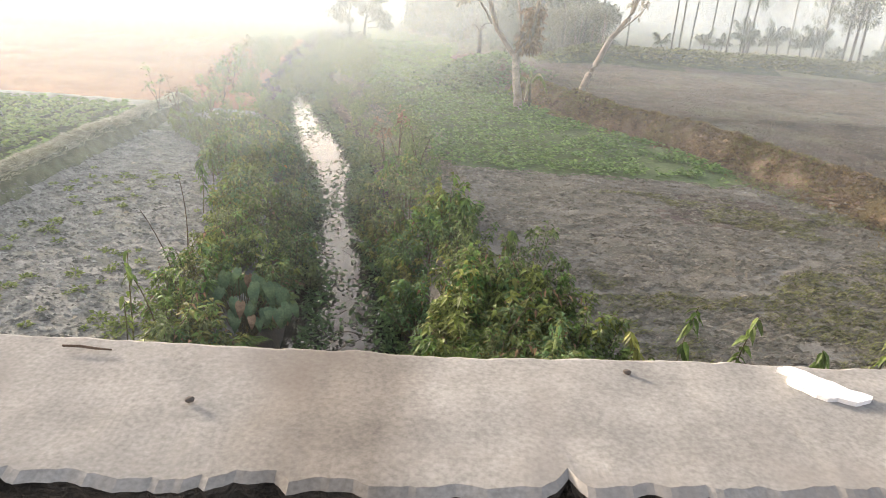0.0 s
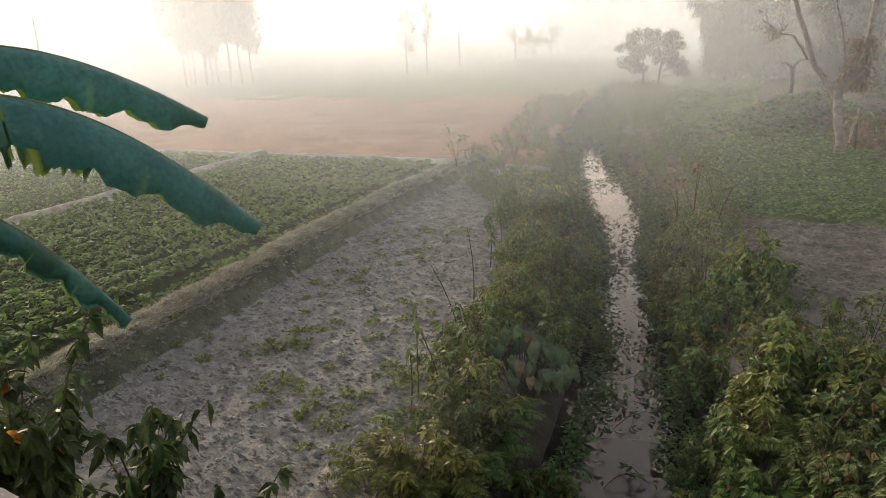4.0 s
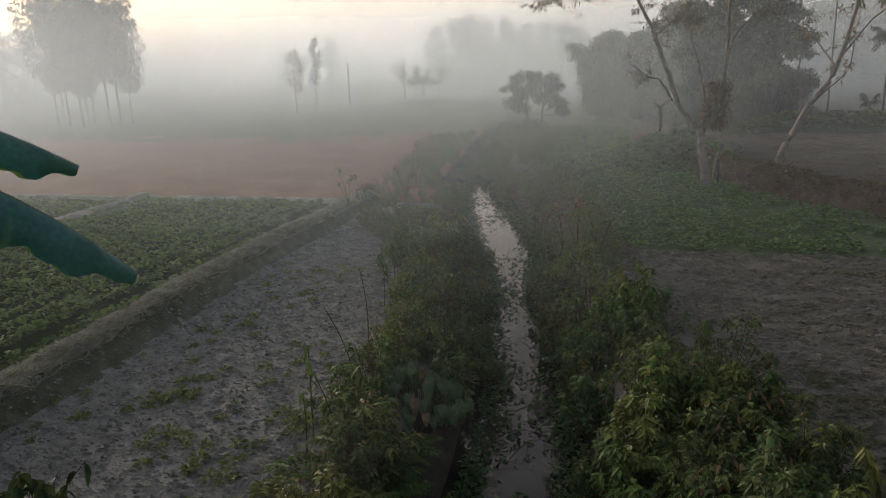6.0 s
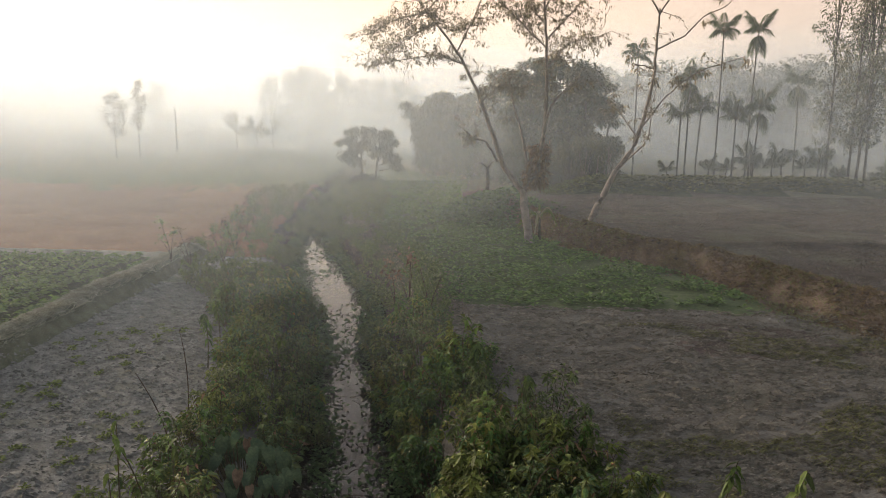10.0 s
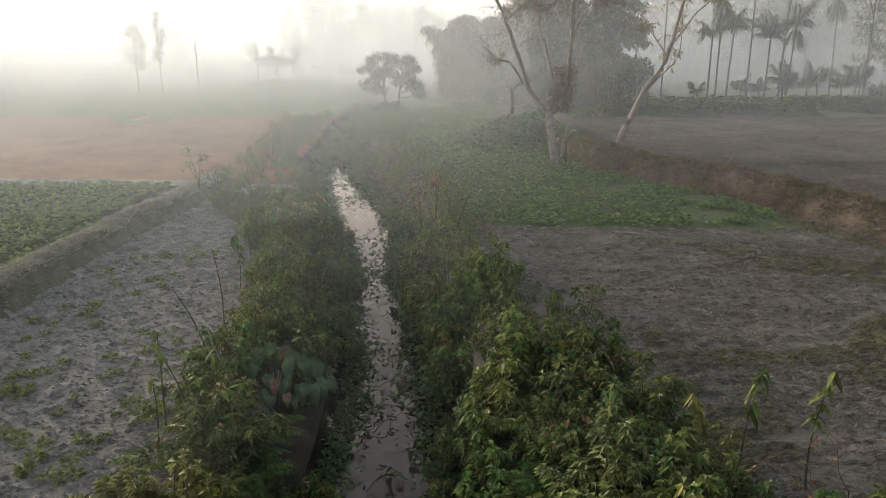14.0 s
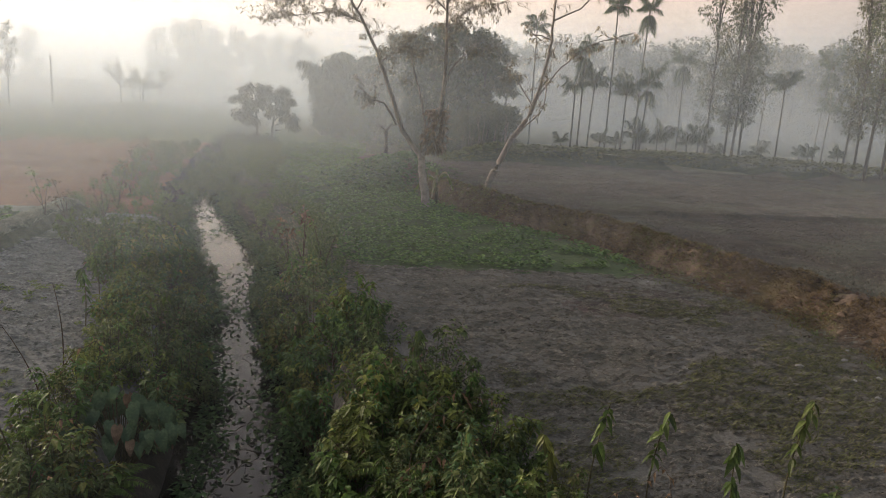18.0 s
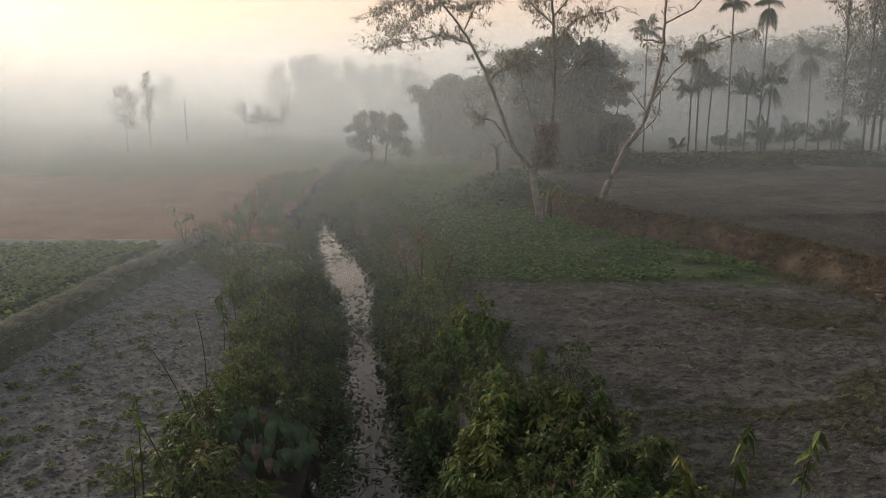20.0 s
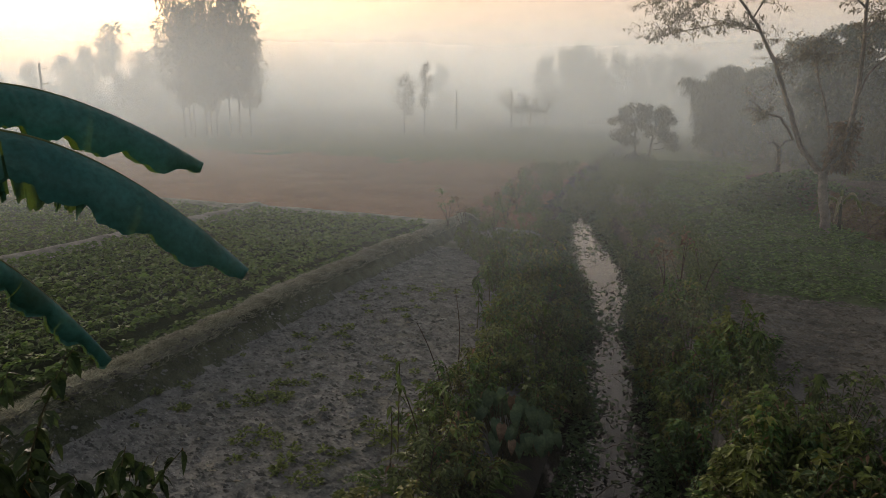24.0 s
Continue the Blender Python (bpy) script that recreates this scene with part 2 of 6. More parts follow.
RUSTGRASS = mat("rusty_dry_grass", (0.15, 0.108, 0.05), (0.29, 0.21, 0.10), 6, 0.9, 0.2, 60, island=0.45, transl=0.3)
OLIVE = mat("olive_regrowth", (0.165, 0.175, 0.075), (0.26, 0.265, 0.125), 6, 0.85, 0.2, 60, island=0.35, transl=0.25)
TUFT = mat("short_turf", (0.18, 0.165, 0.13), (0.285, 0.262, 0.208), 3, 0.95, 0.6, 60, island=0.3)
# dull grass, darkened to give the bund its shaded side
SHADEGRASS = mat("shade_toned_grass", (0.075, 0.088, 0.05), (0.145, 0.158, 0.095), 4, 0.95, 0.9, 35)
HEDGE = mat("dark_bank_grass", (0.032, 0.042, 0.022), (0.07, 0.08, 0.04), 1.5, 0.95, 0.8, 14)
TREELEAF = mat("brownish_tree_leaf", (0.19, 0.17, 0.11), (0.30, 0.26, 0.17), 6, 0.65, 0.2, 50, island=0.4, transl=0.4)
FARLEAF = mat("far_tree_leaf", (0.08, 0.092, 0.055), (0.135, 0.148, 0.085), 3, 0.7, 0.2, 30, island=0.35, objvar=0.4, transl=0.25)
PALM = mat("palm_frond", (0.05, 0.075, 0.03), (0.085, 0.115, 0.045), 5, 0.6, 0.2, 30, island=0.3, transl=0.25)
BANANA = mat("banana_blade", (0.032, 0.18, 0.155), (0.055, 0.25, 0.215), 5, 0.42, 0.15, 40, (0.04, 0.085, 0.025), spec=0.45, transl=0.2, wear=0.2, tcol=(0.13, 0.20, 0.02))
RIB = mat("banana_midrib", (0.12, 0.15, 0.05), (0.20, 0.22, 0.09), 10, 0.5, 0.1, 60)
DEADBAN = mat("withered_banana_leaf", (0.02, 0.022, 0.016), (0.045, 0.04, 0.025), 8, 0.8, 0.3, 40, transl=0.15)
WITHER = mat("pale_withered_leaf", (0.30, 0.26, 0.15), (0.45, 0.40, 0.25), 8, 0.8, 0.3, 40, transl=0.25)
BANSTEM = mat("banana_pseudostem", (0.035, 0.04, 0.02), (0.10, 0.085, 0.05), 8, 0.7, 0.4, 40)


def water_mat():
    m = bpy.data.materials.new("still_water")
    m.use_nodes = True
    n, l = m.node_tree.nodes, m.node_tree.links
    b = n["Principled BSDF"]
    b.inputs["Base Color"].default_value = (0.03, 0.028, 0.022, 1)
    b.inputs["Roughness"].default_value, b.inputs["IOR"].default_value = 0.04, 1.33
    b.inputs["Specular IOR Level"].default_value = 0.9
    t, bp = n.new("ShaderNodeTexNoise"), n.new("ShaderNodeBump")
    t.inputs["Scale"].default_value, t.inputs["Detail"].default_value = 3, 3
    co = n.new("ShaderNodeTexCoord")
    l.new(co.outputs["Object"], t.inputs["Vector"])
    bp.inputs["Strength"].default_value, bp.inputs["Distance"].default_value = 0.06, 0.02
    l.new(t.outputs[0], bp.inputs["Height"]), l.new(bp.outputs[0], b.inputs["Normal"])
    return m


def mist_mat(name, dense, top, seed, reach, west, east, plots=1.0):
    """A see-through sheet standing in for mist: mostly clear, tinted bluish for haze, scattering daylight, thinner
    towards its top and its foot.
    """
    m = bpy.data.materials.new(name)
    m.use_nodes = True
    n, l = m.node_tree.nodes, m.node_tree.links
    n.remove(n["Principled BSDF"])
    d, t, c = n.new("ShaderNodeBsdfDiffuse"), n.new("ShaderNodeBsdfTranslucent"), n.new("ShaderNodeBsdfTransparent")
    # haze tint, set by colour
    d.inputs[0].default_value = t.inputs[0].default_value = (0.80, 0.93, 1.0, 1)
    s, mx = n.new("ShaderNodeAddShader"), n.new("ShaderNodeMixShader")
    half = n.new("ShaderNodeMixShader")
    l.new(d.outputs[0], half.inputs[1]), l.new(t.outputs[0], half.inputs[2])
    half.inputs[0].default_value = 0.72
    n.remove(s)
    co, sep = n.new("ShaderNodeTexCoord"), n.new("ShaderNodeSeparateXYZ")
    l.new(co.outputs["Object"], sep.inputs[0])
    foot, head = n.new("ShaderNodeMapRange"), n.new("ShaderNodeMapRange")
    foot.interpolation_type = head.interpolation_type = "SMOOTHSTEP"
    foot.inputs[1].default_value, foot.inputs[2].default_value = -0.3, 1.0
    head.inputs[1].default_value, head.inputs[2].default_value, head.inputs[3].default_value, head.inputs[4].default_value = top * (0.3 if reach < 40 else 0.1), top, 1.0, 0.0
    l.new(sep.outputs[2], foot.inputs[0]), l.new(sep.outputs[2], head.inputs[0])
    tx, mp, mr = n.new("ShaderNodeTexNoise"), n.new("ShaderNodeMapping"), n.new("ShaderNodeMapRange")
    mp.inputs["Scale"].default_value, mp.inputs["Location"].default_value = (1, 1, 1.3), (seed * 7.3, seed * 3.1, 0)
    l.new(co.outputs["Object"], mp.inputs[0]), l.new(mp.outputs[0], tx.inputs["Vector"])
    tx.inputs["Scale"].default_value, tx.inputs["Detail"].default_value = 0.05, 3
    mr.inputs[1].default_value, mr.inputs[2].default_value, mr.inputs[3].default_value, mr.inputs[4].default_value = 0.3, 0.7, 0.8, 1.12
    l.new(tx.outputs[0], mr.inputs[0])
    a, b2, c2 = n.new("ShaderNodeMath"), n.new("ShaderNodeMath"), n.new("ShaderNodeMath")
    a.operation = b2.operation = c2.operation = "MULTIPLY"
    l.new(foot.outputs[0], a.inputs[0]), l.new(head.outputs[0], a.inputs[1])
    l.new(a.outputs[0], b2.inputs[0]), l.new(mr.outputs[0], b2.inputs[1])
    l.new(b2.outputs[0], c2.inputs[0])
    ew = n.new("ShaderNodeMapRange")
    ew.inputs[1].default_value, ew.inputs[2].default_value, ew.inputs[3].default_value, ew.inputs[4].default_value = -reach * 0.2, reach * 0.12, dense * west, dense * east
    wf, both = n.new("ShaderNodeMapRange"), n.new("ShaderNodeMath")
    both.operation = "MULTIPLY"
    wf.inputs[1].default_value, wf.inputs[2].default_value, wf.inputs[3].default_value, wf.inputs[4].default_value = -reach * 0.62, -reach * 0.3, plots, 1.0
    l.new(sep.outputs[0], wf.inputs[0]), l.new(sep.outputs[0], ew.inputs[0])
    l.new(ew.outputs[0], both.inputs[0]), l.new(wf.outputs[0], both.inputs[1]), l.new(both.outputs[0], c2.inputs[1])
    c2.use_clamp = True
    l.new(c2.outputs[0], mx.inputs[0]), l.new(c.outputs[0], mx.inputs[1]), l.new(half.outputs[0], mx.inputs[2])
    l.new(mx.outputs[0], n["Material Output"].inputs[0])
    return m


# ---- mesh helpers ----
rng = np.random.default_rng(7)


def mesh_of(name, verts, faces, mats, index=None, smooth=False):
    me = bpy.data.meshes.new(name)
    me.from_pydata([tuple(v) for v in verts], [], [tuple(f) for f in faces])
    for m in (mats if isinstance(mats, (list, tuple)) else [mats]):
        me.materials.append(m)
    if index is not None:
        me.polygons.foreach_set("material_index", np.asarray(index, dtype=np.int32))
    if smooth:
        me.polygons.foreach_set("use_smooth", np.ones(len(me.polygons), dtype=bool))
    me.update()
    return me


def part(name, data, parent, label=""):
    """One mesh object under a thing or a part."""
    ob = new(name, data)
    ob.parent = parent
    if label:
        ob["label"] = label
    return ob


def thing(name, label, category, m=None, group="", data=None, kind=""):
    ob = new(name, data)
    if m is not None:
        ob.matrix_basis = m
    return tagged(ob, label, category, group, kind)


class Soup:
    """Vertices and faces gathered for one mesh."""

    def __init__(self):
        self.v, self.f, self.n = [], [], 0

    def add(self, v, f):
        v = np.asarray(v, float)
        self.v.append(v)
        self.f += [tuple(int(i) + self.n for i in q) for q in f]
        self.n += len(v)

    def mesh(self, name, material, smooth=False):
        return mesh_of(name, np.concatenate(self.v) if self.v else [], self.f, material, smooth=smooth)


def unit(v):
    v = np.asarray(v, float)
    return v / (np.linalg.norm(v, axis=-1, keepdims=True) + 1e-9)


def tube(soup, pts, radii, sides=6):
    """A tapered tube along a polyline."""
    pts = np.asarray(pts, float)
    d = unit(np.gradient(pts, axis=0))
    up = np.where(np.abs(d[:, 2:3]) > 0.9, np.array([[1.0, 0, 0]]), np.array([[0, 0, 1.0]]))
    u = unit(np.cross(d, up))
    w = np.cross(d, u)
    a = np.linspace(0, 2 * np.pi, sides, endpoint=False)
    ring = np.cos(a)[None, :, None] * u[:, None] + np.sin(a)[None, :, None] * w[:, None]
    v = (pts[:, None] + ring * np.asarray(radii, float)[:, None, None]).reshape(-1, 3)
    f = []
    for i in range(len(pts) - 1):
        for j in range(sides):
            k = (j + 1) % sides
            f.append((i * sides + j, i * sides + k, (i + 1) * sides + k, (i + 1) * sides + j))
    f.append(tuple(range(sides))[::-1])
    f.append(tuple((len(pts) - 1) * sides + j for j in range(sides)))
    soup.add(v, f)


def leaves(soup, at, way, size, width=0.42, fold=0.25, droop=0.35, ovate=False):
    """Many leaves: a folded, pointed and drooping blade at each place, along each way."""
    at, way = np.asarray(at, float), unit(way)
    n = len(at)
    if not n:
        return
    size = np.broadcast_to(np.asarray(size, float), (n,))[:, None]
    side = np.cross(way, [0, 0, 1.0]) + rng.normal(0, 0.35, (n, 3))
    side = unit(side - way * (side * way).sum(1, keepdims=True))
    nor = np.cross(side, way)
    down = np.array([0, 0, -1.0])
    mid = at + way * size * 0.5 + down * size * droop * 0.12
    tip = at + way * size + down * size * droop * 0.5
    if ovate:
        rows = []
        for u, w in ((0.14, 0.62), (0.42, 1.0), (0.74, 0.58)):
            c = at + way * size * u + down * size * droop * 0.5 * u * u
            rows += [c + side * size * width * 0.5 * w + nor * size * fold * 0.3 * w, c, c - side * size * width * 0.5 * w + nor * size * fold * 0.3 * w]
        v = np.stack([at] + rows + [tip], 1).reshape(-1, 3)
        i = np.arange(n)[:, None] * 11
        soup.add(v, [])
        b = soup.n - len(v)
        for q in ([0, 2, 1], [0, 3, 2], [7, 8, 10], [8, 9, 10]):
            soup.f += [tuple(z) for z in (i + q + b).tolist()]
        for q in ([1, 2, 5, 4], [2, 3, 6, 5], [4, 5, 8, 7], [5, 6, 9, 8]):
            soup.f += [tuple(z) for z in (i + q + b).tolist()]
        return
    lft = at + way * size * 0.42 + side * size * width * 0.5 + nor * size * fold * 0.3
    rgt = at + way * size * 0.42 - side * size * width * 0.5 + nor * size * fold * 0.3
    v = np.stack([at, lft, tip, rgt, mid], 1).reshape(-1, 3)
    i = np.arange(n)[:, None] * 5
    f = np.concatenate([i + [0, 1, 4], i + [1, 2, 4], i + [2, 3, 4], i + [3, 0, 4]], 0)
    soup.add(v, [])
    soup.f += [tuple(q) for q in (f + soup.n - len(v)).tolist()]


def blades(soup, at, way, length, width, bend=0.4):
    """Grass blades of two bent quads."""
    at, way = np.asarray(at, float), unit(way)
    n = len(at)
    length = np.broadcast_to(np.asarray(length, float), (n,))[:, None]
    side = unit(np.cross(way, [0.13, 0.2, 1.0]) + rng.normal(0, 0.2, (n, 3))) * width / 2
    mid = at + way * length * 0.55
    lean = unit(way * [1, 1, 0] + rng.normal(0, 0.3, (n, 3)) * [1, 1, 0.2])
    tip = at + way * length * 0.9 + lean * length * bend - np.array([0, 0, 1]) * length * bend * 0.3
    v = np.stack([at - side, at + side, mid + side * 0.8, mid - side * 0.8, tip], 1).reshape(-1, 3)
    i = np.arange(n)[:, None] * 5
    soup.add(v, [])
    base = soup.n - len(v)
    soup.f += [tuple(q) for q in (i + [0, 1, 2, 3] + base).tolist()] + [tuple(q) for q in (i + [3, 2, 4] + base).tolist()]


LAT = np.random.default_rng(3).random((64, 64))


def vnoise(x, y):
    """Smooth value noise, 0 to 1."""
    x, y = np.asarray(x, float), np.asarray(y, float)
    i, j = np.floor(x).astype(int), np.floor(y).astype(int)
    u, v = x - i, y - j
    u, v = u * u * (3 - 2 * u), v * v * (3 - 2 * v)
    a, b = LAT[i % 64, j % 64], LAT[(i + 1) % 64, j % 64]
    c, d = LAT[i % 64, (j + 1) % 64], LAT[(i + 1) % 64, (j + 1) % 64]
    return (a * (1 - u) + b * u) * (1 - v) + (c * (1 - u) + d * u) * v


def fbm(x, y, o=4):
    s, a = 0, 0.5
    for k in range(o):
        s = s + a * vnoise(x * 2**k + 17 * k, y * 2**k + 5 * k)
        a /= 2
    return s


def sstep(a, b, x):
    t = np.clip((np.asarray(x, float) - a) / (b - a), 0, 1)
    return t * t * (3 - 2 * t)


# ---- the plan: lines of the land, by y ----
LY = [-8, 3, 5.66, 6.8, 7.8, 9.9, 11.6, 15.2, 17.5, 20, 22, 26.6, 29, 39, 60, 90]
LX = [-1.9, -1.9, -1.9, -1.8, -1.88, -2.12, -2.5, -3.3, -4.1, -4.85, -5.4, -6.7, -6.9, -8.3, -10.0, -13]
RY = [-8, 3, 5.7, 6.5, 7.4, 9.9, 11.6, 15.2, 17.5, 20, 22, 26.6, 29, 39, 60, 90]
RX = [0.3, 0.1, 0.0, -0.32, -0.58, -0.95, -1.3, -1.95, -2.2, -2.75, -3.6, -5.0, -5.5, -7.1, -9.2, -12]
WATER = -0.7
RB_Y = [-20, 4, 9.7, 10.7, 11.8, 13.9, 15.0, 17.0, 19.6, 21.8, 25.8, 33, 40]      # crest of the terrace bund
RB_X = [12, 10.2, 9.3, 9.2, 9.0, 8.7, 8.0, 7.4, 6.4, 4.6, 2.9, 0.6, 0.0]


def stream_l(y):
    return np.interp(y, LY, LX)


def stream_r(y):
    return np.interp(y, RY, RX)


def rb(y):
    return np.interp(y, RB_Y, RB_X) + 0.25 * (fbm(np.asarray(y) * 0.8, 3.3) - 0.45)


def wb(y):
    """Crest of the west bund."""
    return np.interp(y, [4, 6.5, 9, 13, 21], [-7.52, -7.7, -7.92, -8.17, -8.15]) + 0.16 * (fbm(np.asarray(y) * 2.2, 5.5, 3) - 0.45)


def land(x, y):
    """Height of the ground."""
    x, y = np.asarray(x, float), np.asarray(y, float)
    z = 0.10 * (fbm(x * 0.35, y * 0.35) - 0.45) + 0.05 * (fbm(x * 2.1, y * 2.1) - 0.45)
    near = (np.abs(x) < 40) & (y < 60)
    z = z + np.where(near, 0.035 * (vnoise(x * 9, y * 9) - 0.5) + 0.02 * (vnoise(x * 4.3, y * 4.3) - 0.5), 0)
    stub = (x > stream_r(y) + 1) & (x < rb(y)) & (y < 15.7)
    z = z + np.where(stub, 0.035 * (fbm(x * 0.8, y * 3.2) - 0.45), 0)
    # terrace on the east side
    t = sstep(-0.25, 0.75, x - rb(y)) * sstep(46, 34, y) * sstep(60, 40, x)
    z = z + 0.5 * t
    crest = np.exp(-(((x - rb(y) - 0.55) / 0.38) ** 2)) * sstep(40, 28, y)
    z = z + crest * (0.10 + 0.24 * fbm(x * 1.7, y * 1.7) + 0.24 * (fbm(x * 4.1, y * 4.1, 3) - 0.4))
    z = z - 0.14 * np.exp(-(((x - rb(y) + 0.1) / 0.3) ** 2)) * fbm(x * 2.5, y * 2.5) * sstep(40, 28, y)
    # low furrow line across the terrace and the grassy bank behind it
    z = z + 0.12 * np.exp(-(((y - 21.4 - 0.07 * (x - 7)) / 0.3) ** 2)) * t * (x > 6)
    fb = np.interp(x, [4, 8, 15, 21, 24, 30], [37, 37, 38.5, 39.5, 36, 30])
    z = z + 0.75 * np.exp(-(((y - fb) / 1.1) ** 2)) * sstep(3.5, 7, x)
    # mound with creepers at the big tree
    z = z + 0.95 * np.exp(-(((x - 0.9) / 1.3) ** 2) - ((y - 30.0) / 1.8) ** 2)
    # west bunds
    wob = 0.18 * (fbm(y * 0.7, 8.1) - 0.45)
    hump = 0.36 + 0.10 * fbm(y * 0.7, 3.0) + 0.12 * (fbm(x * 4, y * 4, 3) - 0.45)
    z = z + hump * np.exp(-np.abs((x - wb(y)) / 0.40) ** 4) * sstep(2.0, 4.0, y) * sstep(21.5, 20, y)
    z = z + 0.22 * np.exp(-(((x + 16.5 - 2 * wob) / 0.4) ** 2)) * sstep(2.0, 4.0, y) * sstep(21.5, 20, y)
    z = z + 0.16 * np.exp(-(((y - 20.6 - wob) / 0.35) ** 2)) * sstep(-7.4, -8.2, x)
    # planting ridges of the potato plot
    plot = sstep(-16.0, -15.6, x) * sstep(-8.9, -9.2, x) * sstep(3, 4, y) * sstep(20.2, 19.6, y)
    z = z + plot * 0.11 * np.cos((x + 0.05 * vnoise(y, 2.2)) * 2 * np.pi / 0.56)
    # palm mound far off
    z = z + 1.2 * np.exp(-(((x + 20) / 6) ** 2) - ((y - 68) / 5) ** 2)
    z = z + 0.5 * np.exp(-(((y - 72) / 3.5) ** 2)) * sstep(8, -10, x)
    # the ditch
    l, r = stream_l(y), stream_r(y)
    inside = np.minimum(x - l, r - x)
    ditch = sstep(-0.95, 0.15, inside) * sstep(68, 56, y)
    z = z * (1 - ditch) + (WATER - 0.28) * ditch
    # bank hump on the east side upstream
    z = z + 0.22 * np.exp(-(((x - r - 1.5) / 0.6) ** 2)) * sstep(14.5, 17, y) * sstep(34, 26, y) * (1 - ditch)
    # road embankment behind
    z = np.maximum(z, np.where(((x > 1.6) | (x < -3.0)) & (y < 4.2), sstep(4.2, 0.8, y) * 2.5, -9))
    return z


# ---- ground ----
def axis_pts(lo, hi, step, far_lo, far_hi):
    core = np.arange(lo, hi, step)
    a, d = [lo], step
    while a[-1] > far_lo:
        d *= 1.16
        a.append(a[-1] - d)
    b, d = [core[-1]], step
    while b[-1] < far_hi:
        d *= 1.16
        b.append(b[-1] + d)
    return np.concatenate([a[:0:-1], core, b[1:]])


gx, gy = axis_pts(-18, 12, 0.11, -3000, 3000), axis_pts(1.0, 30, 0.11, -3000, 3000)
GX, GY = np.meshgrid(gx, gy)
GZ = land(GX, GY)
nx, ny = len(gx), len(gy)
idx = np.arange(nx * ny).reshape(ny, nx)
quads = np.stack([idx[:-1, :-1], idx[:-1, 1:], idx[1:, 1:], idx[1:, :-1]], -1).reshape(-1, 4)
cx, cy = (GX[:-1, :-1] + GX[1:, 1:]).ravel() / 2, (GY[:-1, :-1] + GY[1:, 1:]).ravel() / 2
jx = cx + 0.35 * (fbm(cx * 1.9, cy * 1.9) - 0.45)
jx = np.where(jx < 0, cx + 0.12 * (fbm(cx * 1.9, cy * 1.9) - 0.45), jx)
jy = cy + 0.5 * (fbm(cx * 1.3 + 9, cy * 1.3) - 0.45)
rng_zone = np.random.default_rng(2)
zone = np.full(len(cx), 5)
west, east = jx < stream_l(jy) - 0.5, jx > stream_r(jy) + 0.4
zone[west & (jx > wb(jy)) & (jy < 17.2)] = 0
zone[west & (jx <= -8.65) & (jx > -16.2) & (jy < 20.3)] = 2
zone[west & (jx <= -16.7) & (jy < 20.3)] = 2
soft = jy + 7 * (rng_zone.random(len(jy)) - 0.5) + 6 * (fbm(jx * 0.09, jy * 0.09) - 0.45)
zone[west & (jy > 20.9) & (soft < 42)] = 3
zone[west & (jy > 20.9) & (soft >= 42) & (soft < 80)] = 4
zone[west & (jx > -8) & (jy > 17.2) & (jy < 20.9)] = 7
zone[east & (jx < rb(jy)) & (jy < 15.6)] = 1
zone[east & (jx < rb(jy)) & (jy < 15.6) & (np.exp(-(((jx - 5.9) / 2.0) ** 2) - ((jy - 13.4) / 1.3) ** 2) + 0.9 * (fbm(jx * 0.9, jy * 1.4) - 0.45) > 0.5)] = 12
zone[east & (jx < rb(jy)) & (jy >= 15.6) & (jy < 56)] = 4
zone[(jx > rb(jy) + 0.9) & (jy < 36.5)] = 6
zone[(np.abs(jx - rb(jy) - 0.3) < 0.75) & (jy < 40)] = 8
# west bund: shade painted on the sides, light on the crest, by material
zone[(np.abs(jx - wb(jy)) < 0.52) & (jy < 21)] = 11
zone[(np.abs(jx - wb(jy) + 0.04) < 0.28) & (jy < 21)] = 7
zone[(np.abs(jx + 16.5) < 0.5) & (jy < 21)] = 7
zone[(np.abs(jy - 20.6) < 0.35) & (jx < -8)] = 7
zone[(jx >= stream_l(jy) - 0.7) & (jx <= stream_r(jy) + 0.6) & (jy < 60)] = 9
zone[(jx > stream_r(jy) + 0.5) & (jx < stream_r(jy) + 2.0) & (jy > 14) & (jy < 36)] = 11
zone[(np.abs(jy - np.interp(jx, [4, 8, 15, 21, 24, 30], [37, 37, 38.5, 39.5, 36, 30])) < 1.7) & (jx > 4) & (jx < 24)] = 10
ground_mesh = mesh_of("ground", np.stack([GX.ravel(), GY.ravel(), GZ.ravel()], 1), quads, [SOIL, STRAW, CROPSOIL, BROWN, GREEN, FARG, TERR, BUND, RBUND, MUD, HEDGE, SHADEGRASS, BARE], zone, True)
ground = thing("ground", "misty farmland with tilled plots, earth bunds and a ditch", "ground", data=ground_mesh, kind="structure")

wy = np.concatenate([np.arange(-6, 40, 0.5), np.arange(40, 58, 2.0)])
wv, wf = [], []
for i, y in enumerate(wy):
    for k in range(5):
        wv.append((stream_l(y) - 0.9 + (stream_r(y) + 0.8 - stream_l(y) + 0.9) * k / 4, y, WATER))
    if i:
        wf += [((i - 1) * 5 + k, (i - 1) * 5 + k + 1, i * 5 + k + 1, i * 5 + k) for k in range(4)]
water = thing("water", "still ditch water reflecting the pale sky", "water", data=mesh_of("water", wv, wf, water_mat(), smooth=True), kind="structure")

